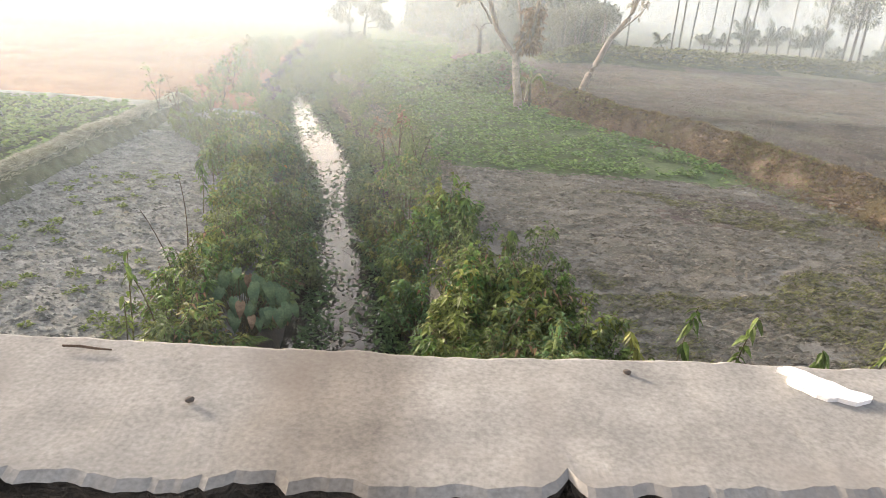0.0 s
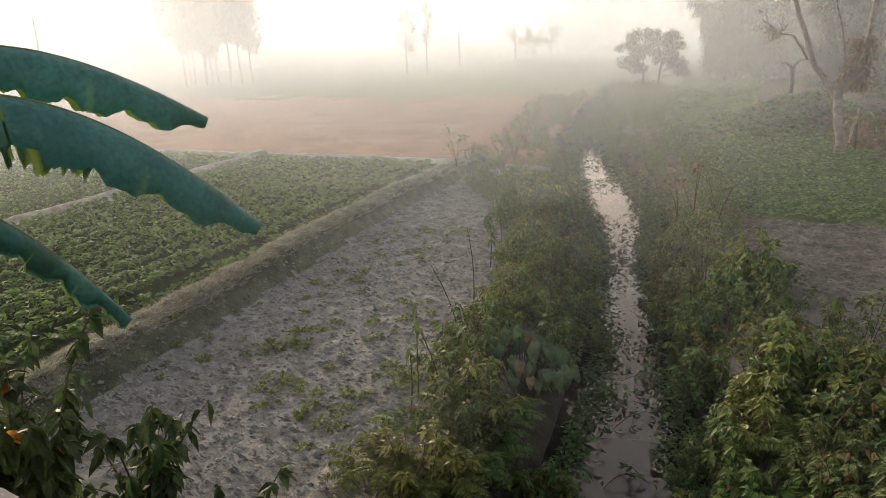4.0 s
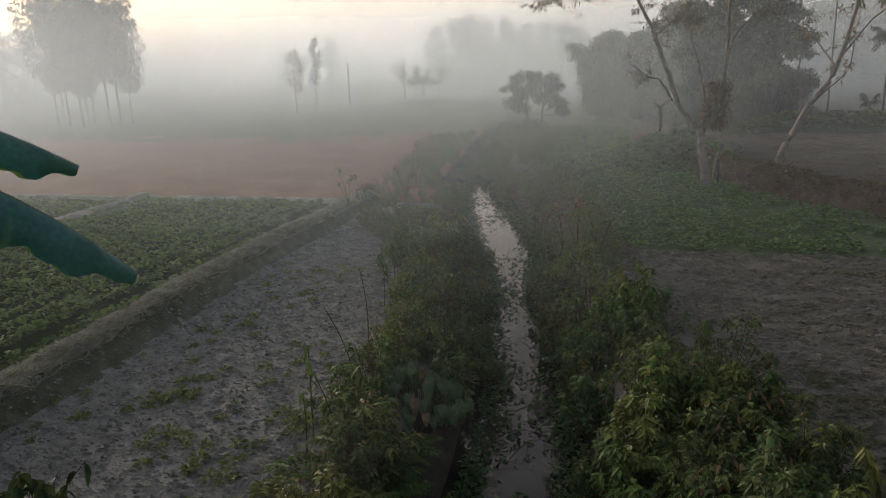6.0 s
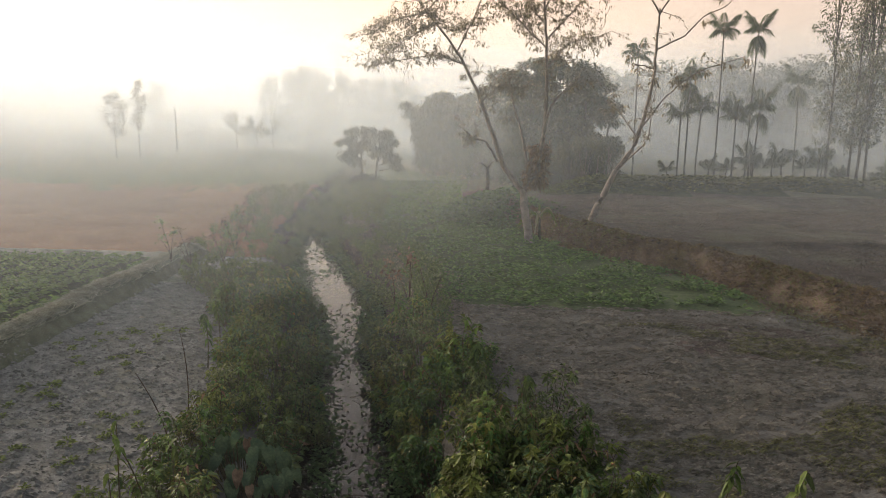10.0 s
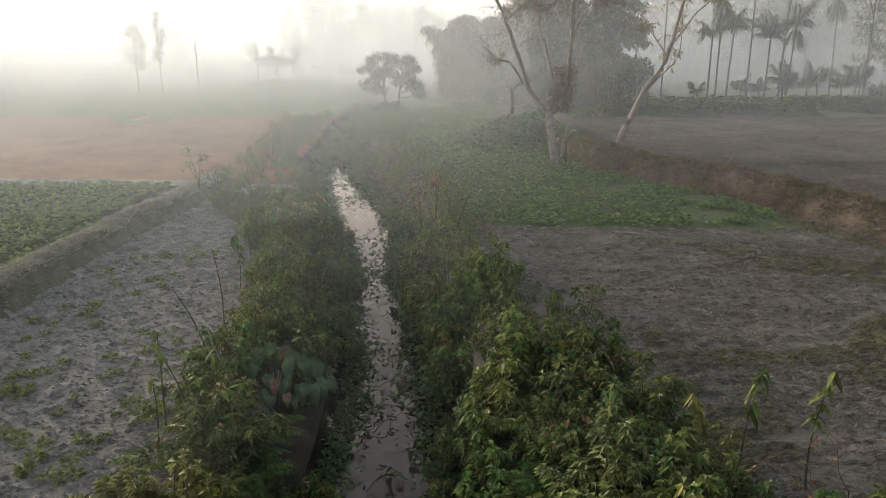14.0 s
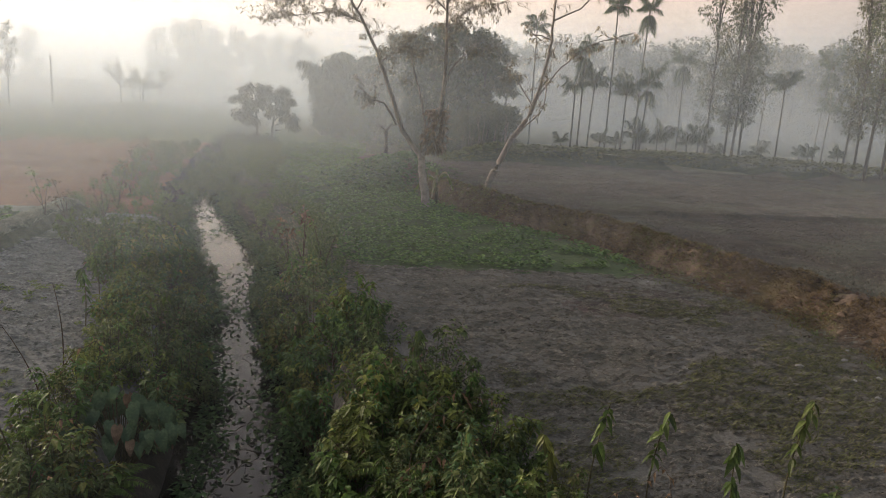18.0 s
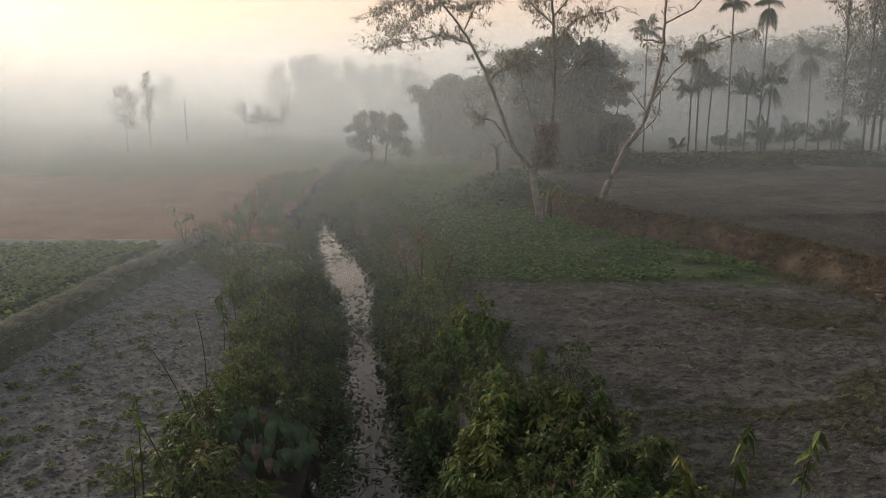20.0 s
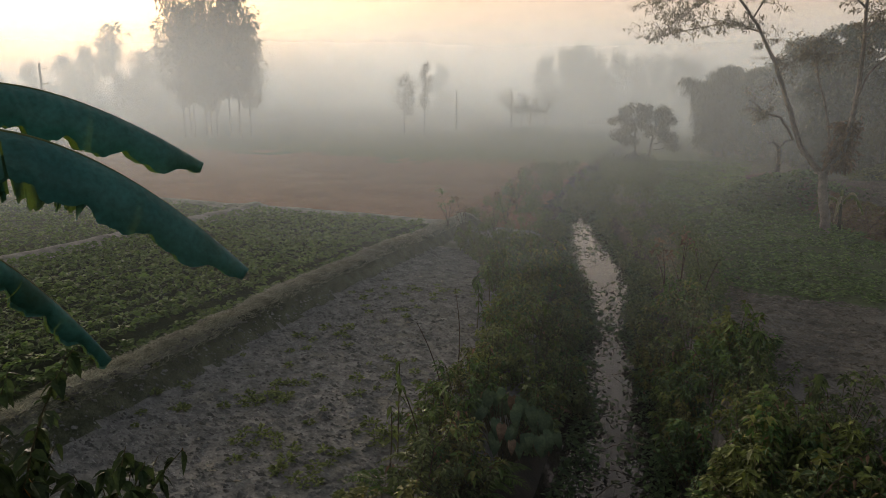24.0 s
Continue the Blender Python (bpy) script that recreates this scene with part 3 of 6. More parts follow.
# ---- drifting mist: haze added as curved see-through sheets round the bridge ----
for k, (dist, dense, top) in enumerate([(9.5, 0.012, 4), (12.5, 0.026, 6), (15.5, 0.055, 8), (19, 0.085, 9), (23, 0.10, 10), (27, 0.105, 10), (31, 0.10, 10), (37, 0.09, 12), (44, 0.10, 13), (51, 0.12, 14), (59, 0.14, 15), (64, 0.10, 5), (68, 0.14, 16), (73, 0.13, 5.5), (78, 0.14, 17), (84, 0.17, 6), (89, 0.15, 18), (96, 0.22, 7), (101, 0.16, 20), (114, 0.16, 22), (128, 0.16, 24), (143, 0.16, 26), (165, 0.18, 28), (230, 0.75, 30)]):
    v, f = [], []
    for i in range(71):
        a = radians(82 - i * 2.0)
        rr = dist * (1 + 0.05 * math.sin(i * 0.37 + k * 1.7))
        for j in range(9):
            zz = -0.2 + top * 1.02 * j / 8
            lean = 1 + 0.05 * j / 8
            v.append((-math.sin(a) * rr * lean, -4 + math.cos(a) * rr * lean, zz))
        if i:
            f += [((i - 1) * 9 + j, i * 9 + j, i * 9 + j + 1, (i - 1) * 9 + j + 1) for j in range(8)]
    thing("mist", "see-through sheet standing in for pale morning mist over the fields", "mist", data=mesh_of("mist", v, f, mist_mat("morning_mist", dense, top, k, dist, 0.95 if dist < 29 else 1.1 if dist < 36 else 1.25, 0.4 if dist < 30 else 0.65 if dist < 50 else 1.2, 0.3 if dist < 21 else 0.7 if dist < 30 else 1.0), smooth=True), kind="stuff", group="mist banks")


# ---- bridge ----
def bridge():
    b = thing("bridge_parapet", "worn grey concrete bridge parapet with chipped edges", "parapet", pose(0, 0, 0))
    # slab top, uneven edges, as one closed block
    xs = np.concatenate([np.arange(-6.0, -1.6, 0.05), np.arange(-1.6, 1.2, 0.008), np.arange(1.2, 6.01, 0.05)])
    far = np.interp(xs, [-6, -1.4, -0.34, 0.1, 0.41, 6], [0.62, 0.645, 0.65, 0.675, 0.70, 0.85]) + 0.012 * (fbm(xs * 34, 1.0) - 0.45) + 0.02 * (fbm(xs * 4, 6.0) - 0.45)
    near = far - 0.285 + 0.02 * (fbm(xs * 9, 4.0) - 0.45)
    chip = np.maximum(0, vnoise(xs * 31, 2.5) - 0.55) * 0.03 + 0.008 * (vnoise(xs * 90, 6.0) - 0.5) + 0.03 * np.exp(-np.abs((xs - 0.112) / 0.012) ** 1.5)
    near = near + chip
    rows = []
    for fr in (0.0, 0.04, 0.2, 0.4, 0.6, 0.8, 0.95, 1.0):
        y = far + (near - far) * fr
        drop = 0.005 if fr in (0.0, 1.0) else 0.0
        z = 3.62 - drop + 0.010 * (fbm(xs * 6, y * 6) - 0.45)
        rows.append(np.stack([xs, y, z], 1))
    rows.insert(0, np.stack([xs, far + 0.004, np.full_like(xs, 3.46)], 1))
    rows.insert(0, np.stack([xs, far + 0.004, np.full_like(xs, 2.5)], 1))
    rows.append(np.stack([xs, near + 0.02 + 0.01 * vnoise(xs * 40, 7.0), np.full_like(xs, 3.57)], 1))
    rows.append(np.stack([xs, near + 0.03, np.full_like(xs, 2.5)], 1))
    v = np.concatenate(rows)
    n = len(xs)
    f, mi = [], []
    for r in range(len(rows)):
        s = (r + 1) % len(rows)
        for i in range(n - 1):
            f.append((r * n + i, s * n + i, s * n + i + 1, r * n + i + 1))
            # side faces get the darkened concrete, shade included
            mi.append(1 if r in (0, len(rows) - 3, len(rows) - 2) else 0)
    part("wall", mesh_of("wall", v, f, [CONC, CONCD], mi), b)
    # lime splash, lying on the top
    a = np.linspace(0, 2 * np.pi, 28, endpoint=False)
    ra = 1 + 0.22 * np.sin(3 * a + 1) + 0.12 * np.sin(7 * a)
    px, py = 0.478 + 0.044 * ra * np.cos(a) + 0.006 * np.sin(a), 0.638 + 0.027 * ra * np.sin(a) - 0.030 * np.cos(a)
    top = [(x, y, 3.6265) for x, y in zip(px, py)] + [(x, y, 3.612) for x, y in zip(px, py)]
    part("lime_splash", mesh_of("lime_splash", top, [tuple(range(28))] + [(i, 28 + i, 28 + (i + 1) % 28, (i + 1) % 28) for i in range(28)], PAINT), b, "dried white lime splash on concrete")
    deck = thing("road", "old asphalt road over the small bridge", "road", kind="structure")
    s = Soup()
    s.add([(-60, -6.5, 2.6), (60, -6.5, 2.6), (60, 0.3, 2.6), (-60, 0.3, 2.6), (-60, -6.5, 2.2), (60, -6.5, 2.2), (60, 0.3, 2.2), (-60, 0.3, 2.2)],
          [(0, 1, 2, 3), (7, 6, 5, 4), (0, 4, 5, 1), (1, 5, 6, 2), (2, 6, 7, 3), (3, 7, 4, 0)])
    part("deck", s.mesh("deck", ASPH), deck)
    s = Soup()
    for x0, x1 in ((-3.3, -2.7), (1.3, 1.9)):
        s.add([(x0, -6, -1), (x1, -6, -1), (x1, 0.6, -1), (x0, 0.6, -1), (x0, -6, 2.2), (x1, -6, 2.2), (x1, 0.6, 2.2), (x0, 0.6, 2.2)],
              [(3, 2, 1, 0), (4, 5, 6, 7), (0, 1, 5, 4), (1, 2, 6, 5), (2, 3, 7, 6), (3, 0, 4, 7)])
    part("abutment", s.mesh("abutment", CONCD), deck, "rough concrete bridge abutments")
    # litter on the parapet
    for nm, lab, cat, x, y, l, w, rz in (("pebble", "small dark stone lying on the parapet", "stone", -0.32, 0.51, 0.006, 0.0045, 20), ("pebble", "small brown stone lying on the parapet", "stone", 0.22, 0.64, 0.006, 0.004, -25)):
        bm = bmesh.new()
        bmesh.ops.create_icosphere(bm, subdivisions=2, radius=1)
        for q in bm.verts:
            q.co *= 1 + 0.2 * noise.noise(q.co * 1.7)
        me = bpy.data.meshes.new(nm)
        bm.to_mesh(me), bm.free()
        me.materials.append(STONE)
        ob = thing(nm, lab, cat, pose(x, y, 3.625, 0, 0, rz), "stones on the parapet", me)
        ob.scale = (l, w, 0.0035)
    s = Soup()
    tube(s, [(-0.033, 0, 0), (-0.01, 0.001, 0.001), (0.012, 0, 0.0005), (0.032, 0.001, 0)], [0.0016, 0.002, 0.0018, 0.0012], 5)
    thing("twig", "short dry twig lying on the parapet", "twig", pose(-0.49, 0.61, 3.6245, 0, 0, -3), data=s.mesh("twig", DRYSTEM))


bridge()


# ---- low plants ----
def shrub_meshes(kind, r, h, n, size, seed, near=True):
    """Stems and leaves of one leafy bank shrub; darker inner leaves and brighter young tips paint its shaded inside."""
    global rng
    rng = np.random.default_rng(seed)
    st, lf, dry, tip = Soup(), Soup(), Soup(), Soup()
    shoots = 20
    at, way, sz = [], [], []
    for i in range(shoots):
        a, q = rng.uniform(0, 2 * np.pi), np.sqrt(rng.uniform(0.02, 1))
        top = np.array([np.cos(a) * q * r, np.sin(a) * q * r, h * (1 - 0.45 * q * q) * rng.uniform(0.55, 1.4)])
        root = np.array([top[0] * 0.35, top[1] * 0.35, -0.12])
        mid = (root + top) / 2 + np.array([0, 0, 0.12 * h]) + rng.normal(0, 0.03, 3)
        tt = np.linspace(0, 1, 5)[:, None]
        pts = root * (1 - tt) ** 2 + 2 * mid * tt * (1 - tt) + top * tt**2
        tube(st, pts, np.linspace(0.007, 0.003, 5), 4)
        if i % 5 != 4:
            b = np.arange(8) * 2.4 + rng.uniform(-0.4, 0.4, 8)
            leaves(tip, np.repeat(top[None], 8, 0) - np.stack([0 * b, 0 * b, 0.012 * np.arange(8)], 1), np.stack([np.cos(b), np.sin(b), rng.uniform(-0.5, 0.5, 8)], 1), size * 1.15 * rng.uniform(0.75, 1.25, 8), 0.5, 0.3, 1.2, True)
        m = n // shoots
        u = rng.uniform(0.25, 1.0, m)[:, None]
        p = root * (1 - u) ** 2 + 2 * mid * u * (1 - u) + top * u**2
        out = unit(np.stack([np.cos(b := rng.uniform(0, 2 * np.pi, m)), np.sin(b), rng.uniform(-0.35, 0.75, m)], 1) + 0.5 * np.array([np.cos(a), np.sin(a), 0.2]))
        at.append(p + out * 0.03), way.append(out), sz.append(size * rng.uniform(0.6, 1.25, m) * (1.1 - 0.3 * (1 - u[:, 0])))
    at, way, sz = np.concatenate(at), np.concatenate(way), np.concatenate(sz)
    old = rng.random(len(at)) < (0.007 if seed % 10 == 4 else 0.02)
    leaves(lf, at[~old], way[~old], sz[~old], 0.5, 0.3, 0.9)
    leaves(dry, at[old], way[old], sz[old], 0.5, 0.5, 1.2)
    return st.mesh("stem", STEM), lf.mesh("leaves", kind), dry.mesh("dead_leaves", DRYLEAF if seed % 10 != 4 else AUTUMN), tip.mesh("young_leaves", TIPLEAF if kind is LEAFA else (FERN, UPLEAF)[seed % 2])


def proto(name, label, cat, meshes, group):
    ob = thing(name, label, cat, pose(0, 0, 0), group)
    for nm, me in meshes:
        part(nm, me, ob)
    return ob


BUSH = []
for i in range(10):
    kind = (LEAFA, LEAFB, LEAFA, LEAFB, LEAFB)[i % 5]
    s3 = shrub_meshes(kind, 0.5, 0.60, 700, 0.092 if kind is LEAFA else 0.078, 100 + i)
    BUSH.append((("leafy_shrub", ("bright green broad-leaved shrub on the ditch bank", "dark green small-leaved shrub on the ditch bank")[kind is LEAFB], "shrub"), list(zip(("stem", "leaves", "dead_leaves", "young_leaves"), s3))))


FARBUSH = [(("", "", ""), list(zip(("stem", "leaves"), shrub_meshes(LEAFB, 0.5, 0.62, 520, 0.095, 140 + i, False)))) for i in range(5)]


def fern_mesh(seed, fronds=13, length=0.55):
    global rng
    rng = np.random.default_rng(seed)
    st, lf = Soup(), Soup()
    for i in range(fronds):
        a = i * 2.4 + rng.uniform(-0.3, 0.3)
        d = np.array([np.cos(a), np.sin(a), 0])
        L = length * rng.uniform(0.7, 1.2)
        u = np.linspace(0, 1, 12)[:, None]
        pts = d * L * u + np.array([0, 0, 1.0]) * (L * 0.85 * u - L * 0.75 * u**2) * rng.uniform(0.8, 1.3)
        tube(st, pts, np.linspace(0.004, 0.0015, 12), 3)
        side = np.cross(d, [0, 0, 1.0])
        uu = np.linspace(0.12, 1, 20)
        p = np.stack([np.interp(uu, u[:, 0], pts[:, c]) for c in range(3)], 1)
        ln = 0.12 * np.sin(np.pi * np.clip(uu, 0, 1) ** 0.7 * 0.93) + 0.015
        for sg in (-1, 1):
            leaves(lf, p, side * sg + d * 0.35 + rng.normal(0, 0.05, (20, 3)), ln, 0.28, 0.1, 0.4)
    return st.mesh("stem", STEM), lf.mesh("fronds", FERN)


FERNS = [(("fern", "bright green fern clump with feathery fronds on the bank", "fern"), list(zip(("stem", "fronds"), fern_mesh(200 + i)))) for i in range(4)]


def plant_out(protos, spots, group, lift=0.0):
    """Set copies of the given plants at (x, y, scale) spots, on the ground."""
    first = {}
    for x, y, s in spots:
        k = int(rng.integers(len(protos)))
        (nm, lab, cat), meshes = protos[k]
        z = float(land(x, y))
        m = pose(x, y, max(z, WATER + 0.02) + lift, rng.uniform(-8, 8), rng.uniform(-8, 8), rng.uniform(0, 360))
        if k not in first:
            first[k] = proto(nm, lab, cat, meshes, group)
            first[k].matrix_basis = m
            first[k].scale = (s, s, s * 1.0)
        else:
            ob = copy_thing(first[k], m)
            ob.scale = (s, s, s * rng.uniform(0.85, 1.15))


def thicket(name, label, protos, spots, material):
    """Shrubs too far off to pick apart, joined."""
    out = Soup()
    data = []
    for _, meshes in protos:
        me = meshes[1][1]
        co = np.empty(len(me.vertices) * 3)
        me.vertices.foreach_get("co", co)
        data.append((co.reshape(-1, 3), np.array([tuple(p.vertices) for p in me.polygons])))
    for x, y, s in spots:
        v, f = data[int(rng.integers(len(data)))]
        a = rng.uniform(0, 2 * np.pi)
        c, n = math.cos(a), math.sin(a)
        v = v @ np.array([(c, n, 0), (-n, c, 0), (0, 0, 1)]) * s + np.array([x, y, max(float(land(x, y)), WATER + 0.02)])
        out.v.append(v)
        out.f += [tuple(q) for q in (f + out.n).tolist()]
        out.n += len(v)
    thing(name, label, "shrubs", data=out.mesh(name, material), kind="stuff")


def scatter(y0, y1, xl, xr, gap, jitter=0.6):
    out, y = [], y0
    while y < y1:
        a, b = xl(y), xr(y)
        for x in np.arange(a, b, gap):
            out.append((x + rng.uniform(-jitter, jitter) * gap, y + rng.uniform(-jitter, jitter) * gap))
        y += gap
    return out


rng = np.random.default_rng(21)
lw = lambda y: np.interp(y, [4, 5.6, 6.8, 8.6, 10.9, 13.7, 16.2, 20, 30, 45], [-2.9, -2.9, -3.0, -3.1, -3.7, -4.4, -6.0, -7.6, -9.6, -12])
re = lambda y: np.interp(y, [4, 5.4, 6.6, 7.4, 8.8, 10.5, 11.8, 13.9, 16], [2.3, 2.1, 2.0, 1.8, 1.3, 0.6, 0.0, -0.5, -0.9])
spots = [(x, y, rng.uniform(0.75, 1.15)) for x, y in scatter(5.2, 17.5, lw, lambda y: stream_l(y) - np.interp(y, [6, 8, 9, 12], [0.34, 0.3, 0.2, 0.16]), 0.52)]
spots += [(x, y, rng.uniform(0.45, 0.62)) for x, y in scatter(5.0, 7.2, lambda y: stream_l(y) - 0.4, lambda y: stream_l(y) + 0.05, 0.36)]
spots = [q for q in spots if math.hypot((q[0] + 2.45) / 0.75, (q[1] - 7.2) / 0.6) > 1]
plant_out(BUSH, spots, "shrubs on the west bank")
spots = [(x, y, rng.uniform(0.75, 1.2)) for x, y in scatter(5.0, 14.5, lambda y: stream_r(y) + np.interp(y, [6, 9, 12], [0.5, 0.36, 0.3]), re, 0.52)]
spots += [(x, y, rng.uniform(0.6, 0.9)) for x, y in scatter(5.2, 8.2, lambda y: stream_r(y) + 0.8, lambda y: re(y) - 0.2, 0.6)]
spots += [(x, y, rng.uniform(0.45, 0.62)) for x, y in scatter(5.2, 7.4, lambda y: stream_r(y) + 0.05, lambda y: stream_r(y) + 0.45, 0.36)]
plant_out(BUSH, spots, "shrubs on the east bank")
spots = [(x, y, rng.uniform(0.4, 0.75)) for x, y in scatter(17.8, 42, lw, lambda y: stream_l(y) + 0.0, 0.72)]
thicket("upstream_thicket", "hazy green shrubs crowding the upstream bank", FARBUSH, spots, UPLEAF)
spots = [(x, y, rng.uniform(0.65, 0.95)) for x, y in scatter(3.9, 5.5, lambda y: np.interp(y, [4, 5.7], [1.7, 2.3]), lambda y: 8.2, 0.55)]
plant_out(BUSH, spots, "shrubs below the road")
spots = [(x, y, rng.uniform(0.7, 1.1)) for x, y in scatter(4.9, 7.0, lambda y: -2.95, lambda y: -2.15, 0.42)]
spots += [(x, y, rng.uniform(0.7, 1.1)) for x, y in scatter(5.4, 8.0, lambda y: 0.5, lambda y: np.interp(y, [5.4, 8], [2.4, 1.5]), 0.55)]
spots += [(x, y, rng.uniform(0.7, 1.1)) for x, y in scatter(4.5, 5.4, lambda y: 2.6, lambda y: 8.0, 0.75)]
plant_out(FERNS, spots, "ferns on the banks", 0.14)
spots = [(x, y, rng.uniform(0.5, 0.8)) for x, y in scatter(14.5, 46, lambda y: stream_r(y) + 0.15, lambda y: stream_r(y) + np.interp(y, [25, 35], [1.7, 2.4]), 0.7)]
thicket("dry_bank_shrubs", "low dull shrubs on the dry ditch bank", FARBUSH, spots, UPLEAF)


spots = [(x, y, rng.uniform(0.6, 0.95)) for x, y in scatter(29.3, 37.8, lambda y: stream_l(y), lambda y: stream_r(y) + 0.4, 0.6)]
spots += [(x, y, rng.uniform(0.6, 0.95)) for x, y in scatter(40.5, 56, lambda y: stream_l(y), lambda y: stream_r(y) + 0.6, 0.8)]
thicket("ditch_thicket", "dull shrubs closing over the narrow ditch", FARBUSH, spots, UPLEAF)


# ---- field plants and litter ----
def stuff(name, label, cat, soup, material):
    return thing(name, label, cat, data=soup.mesh(name, material), kind="stuff")


rng = np.random.default_rng(31)
s = Soup()
for x0, x1 in ((-15.9, -8.6), (-26, -17.2)):
    for x in np.arange(math.ceil(x0 / 0.56) * 0.56, x1, 0.56):
        y = np.arange(4.2, 20.0, 0.17)
        y = y + rng.uniform(-0.07, 0.07, len(y))
        m = 15 if x > -17 else 8
        yy, xx = np.repeat(y, m), np.full(len(y) * m, x)
        sz = np.repeat(rng.uniform(0.7, 1.25, len(y)), m)
        a = rng.uniform(0, 2 * np.pi, len(yy))
        px, py = xx + np.cos(a) * 0.03 * sz, yy + np.sin(a) * 0.075 * sz
        leaves(s, np.stack([px, py, land(px, py) + rng.uniform(0.05, 0.16, len(yy)) * sz], 1), np.stack([np.cos(a), np.sin(a), rng.uniform(-0.1, 0.7, len(a))], 1), 0.155 * sz, 0.6, 0.2, 0.6)
stuff("potato_plants", "rows of low green potato plants on ridges", "crop", s, POTATO)

s = Soup()
n = 11000
y = 15.4 + 32 * rng.random(n) ** 1.6
x = stream_r(y) + 1.6 + (rb(y) - 0.4 - stream_r(y) - 1.6) * rng.random(n)
keep = (y > 15.3 + 1.3 * fbm(x * 1.1, x * 0.4)) & (fbm(x * 1.4, y * 1.4) > 0.36)
x, y = x[keep], y[keep]
for rep in range(3):
    a = rng.uniform(0, 2 * np.pi, len(x))
    leaves(s, np.stack([x + rng.normal(0, 0.05, len(x)), y + rng.normal(0, 0.05, len(x)), land(x, y) + rng.uniform(0.02, 0.10, len(x))], 1), np.stack([np.cos(a), np.sin(a), rng.uniform(0, 0.8, len(a))], 1), rng.uniform(0.08, 0.17, len(x)), 0.6, 0.2, 0.5)
stuff("bean_plants", "low fresh green crop covering the plot beside the ditch", "crop", s, BEAN)

# clods on the tilled plot
s = Soup()
n = 22000
y = 4.3 + 13 * rng.random(n) ** 1.3
x = -7.7 + (lw(y) - 0.1 + 7.7) * rng.random(n)
sz = 0.009 + 0.036 * rng.random(n) ** 2.6
oct_v = np.array([(1, 0, 0), (0, 1, 0), (-1, 0, 0), (0, -1, 0), (0, 0, 0.8), (0, 0, -0.5)])
zz = land(x, y)
v = (np.stack([x, y, zz], 1)[:, None] + oct_v[None] * sz[:, None, None] * rng.uniform(0.6, 1.4, (n, 6, 3)) * [1.4, 0.8, 0.9]).reshape(-1, 3)
i6 = np.arange(n)[:, None] * 6
f = np.concatenate([i6 + t for t in ([0, 1, 4], [1, 2, 4], [2, 3, 4], [3, 0, 4], [1, 0, 5], [2, 1, 5], [3, 2, 5], [0, 3, 5])])
s.v, s.f, s.n = [v], [tuple(q) for q in f.tolist()], len(v)
stuff("soil_clods", "grey crumbly clods scattered over tilled soil", "clods", s, CLOD)

# stubble and short grass on the harvested plot and the terrace
def turf(n, fx, fy, hmin, hmax, thr, fs, wd=0.012, ay=1.0, lay=False, rise=(0.05, 0.5)):
    s = Soup()
    x, y = fx, fy
    k = fbm(x * fs, y * fs * ay) > thr
    x, y = x[k], y[k]
    a = rng.normal(0, 0.45, len(x)) + np.pi * (rng.random(len(x)) < 0.5) if lay else rng.uniform(0, 2 * np.pi, len(x))
    blades(s, np.stack([x, y, land(x, y) - 0.01], 1), np.stack([np.cos(a) * 0.7, np.sin(a) * 0.7, rng.uniform(*rise, len(a))], 1), rng.uniform(hmin, hmax, len(x)), wd)
    return s


n = 70000
y = 5 + 10.8 * rng.random(n)
x = re(y) + 0.3 + (rb(y) - 0.2 - re(y)) * rng.random(n)
stuff("stubble", "short dry stubble on the bare plot", "stubble", turf(n, x, y, 0.04, 0.10, 0.36, 1.6, 0.02, 2.2, True, (0.1, 0.7)), TUFT)
n = 26000
y = 5 + 10.8 * rng.random(n)
x = re(y) + 0.3 + (rb(y) - 0.2 - re(y)) * rng.random(n)
k = fbm(x * 2.1, y * 3.6) > 0.40
x, y = x[k], y[k]
n = len(x)
sz = 0.014 + 0.04 * rng.random(n) ** 2
v = (np.stack([x, y, land(x, y)], 1)[:, None] + oct_v[None] * sz[:, None, None] * rng.uniform(0.5, 1.5, (n, 6, 3)) * [1.7, 0.8, 0.9]).reshape(-1, 3)
i6 = np.arange(n)[:, None] * 6
f = np.concatenate([i6 + t for t in ([0, 1, 4], [1, 2, 4], [2, 3, 4], [3, 0, 4], [1, 0, 5], [2, 1, 5], [3, 2, 5], [0, 3, 5])])
s = Soup()
s.v, s.f, s.n = [v], [tuple(q) for q in f.tolist()], len(v)
stuff("turf_clods", "small dry turf clods over the bare plot", "clods", s, TUFT)
n = 90000
y = 5 + 9.5 * rng.random(n)
x = 2.2 + (rb(y) - 2.2) * rng.random(n)
k = fbm(x * 0.5, y * 0.9) + 0.24 * np.exp(-(((x - 6.6) / 1.9) ** 2) - ((y - 10.0) / 1.8) ** 2) > 0.55
stuff("short_grass", "thin olive regrowth on the bare plot", "grass", turf(n, x[k], y[k], 0.05, 0.12, 0.36, 2.1, 0.018, 2.4, True, (0.2, 0.8)), OLIVE)
n = 60000
y = 4 + 17 * rng.random(n)
x = wb(y) - 0.05 + np.clip(rng.normal(0, 0.17, n), -0.42, 0.34)
stuff("bund_grass", "dry grass coloured pale for the lit crest of the earth bund", "grass", turf(n, x, y, 0.05, 0.13, 0.22, 1.2, 0.016, 1.0, False, (0.1, 0.6)), PALEGRASS)
n = 60000
y = 7 + 21 * rng.random(n) ** 1.3
x = rb(y) + 0.35 + rng.normal(0, 0.4, n)
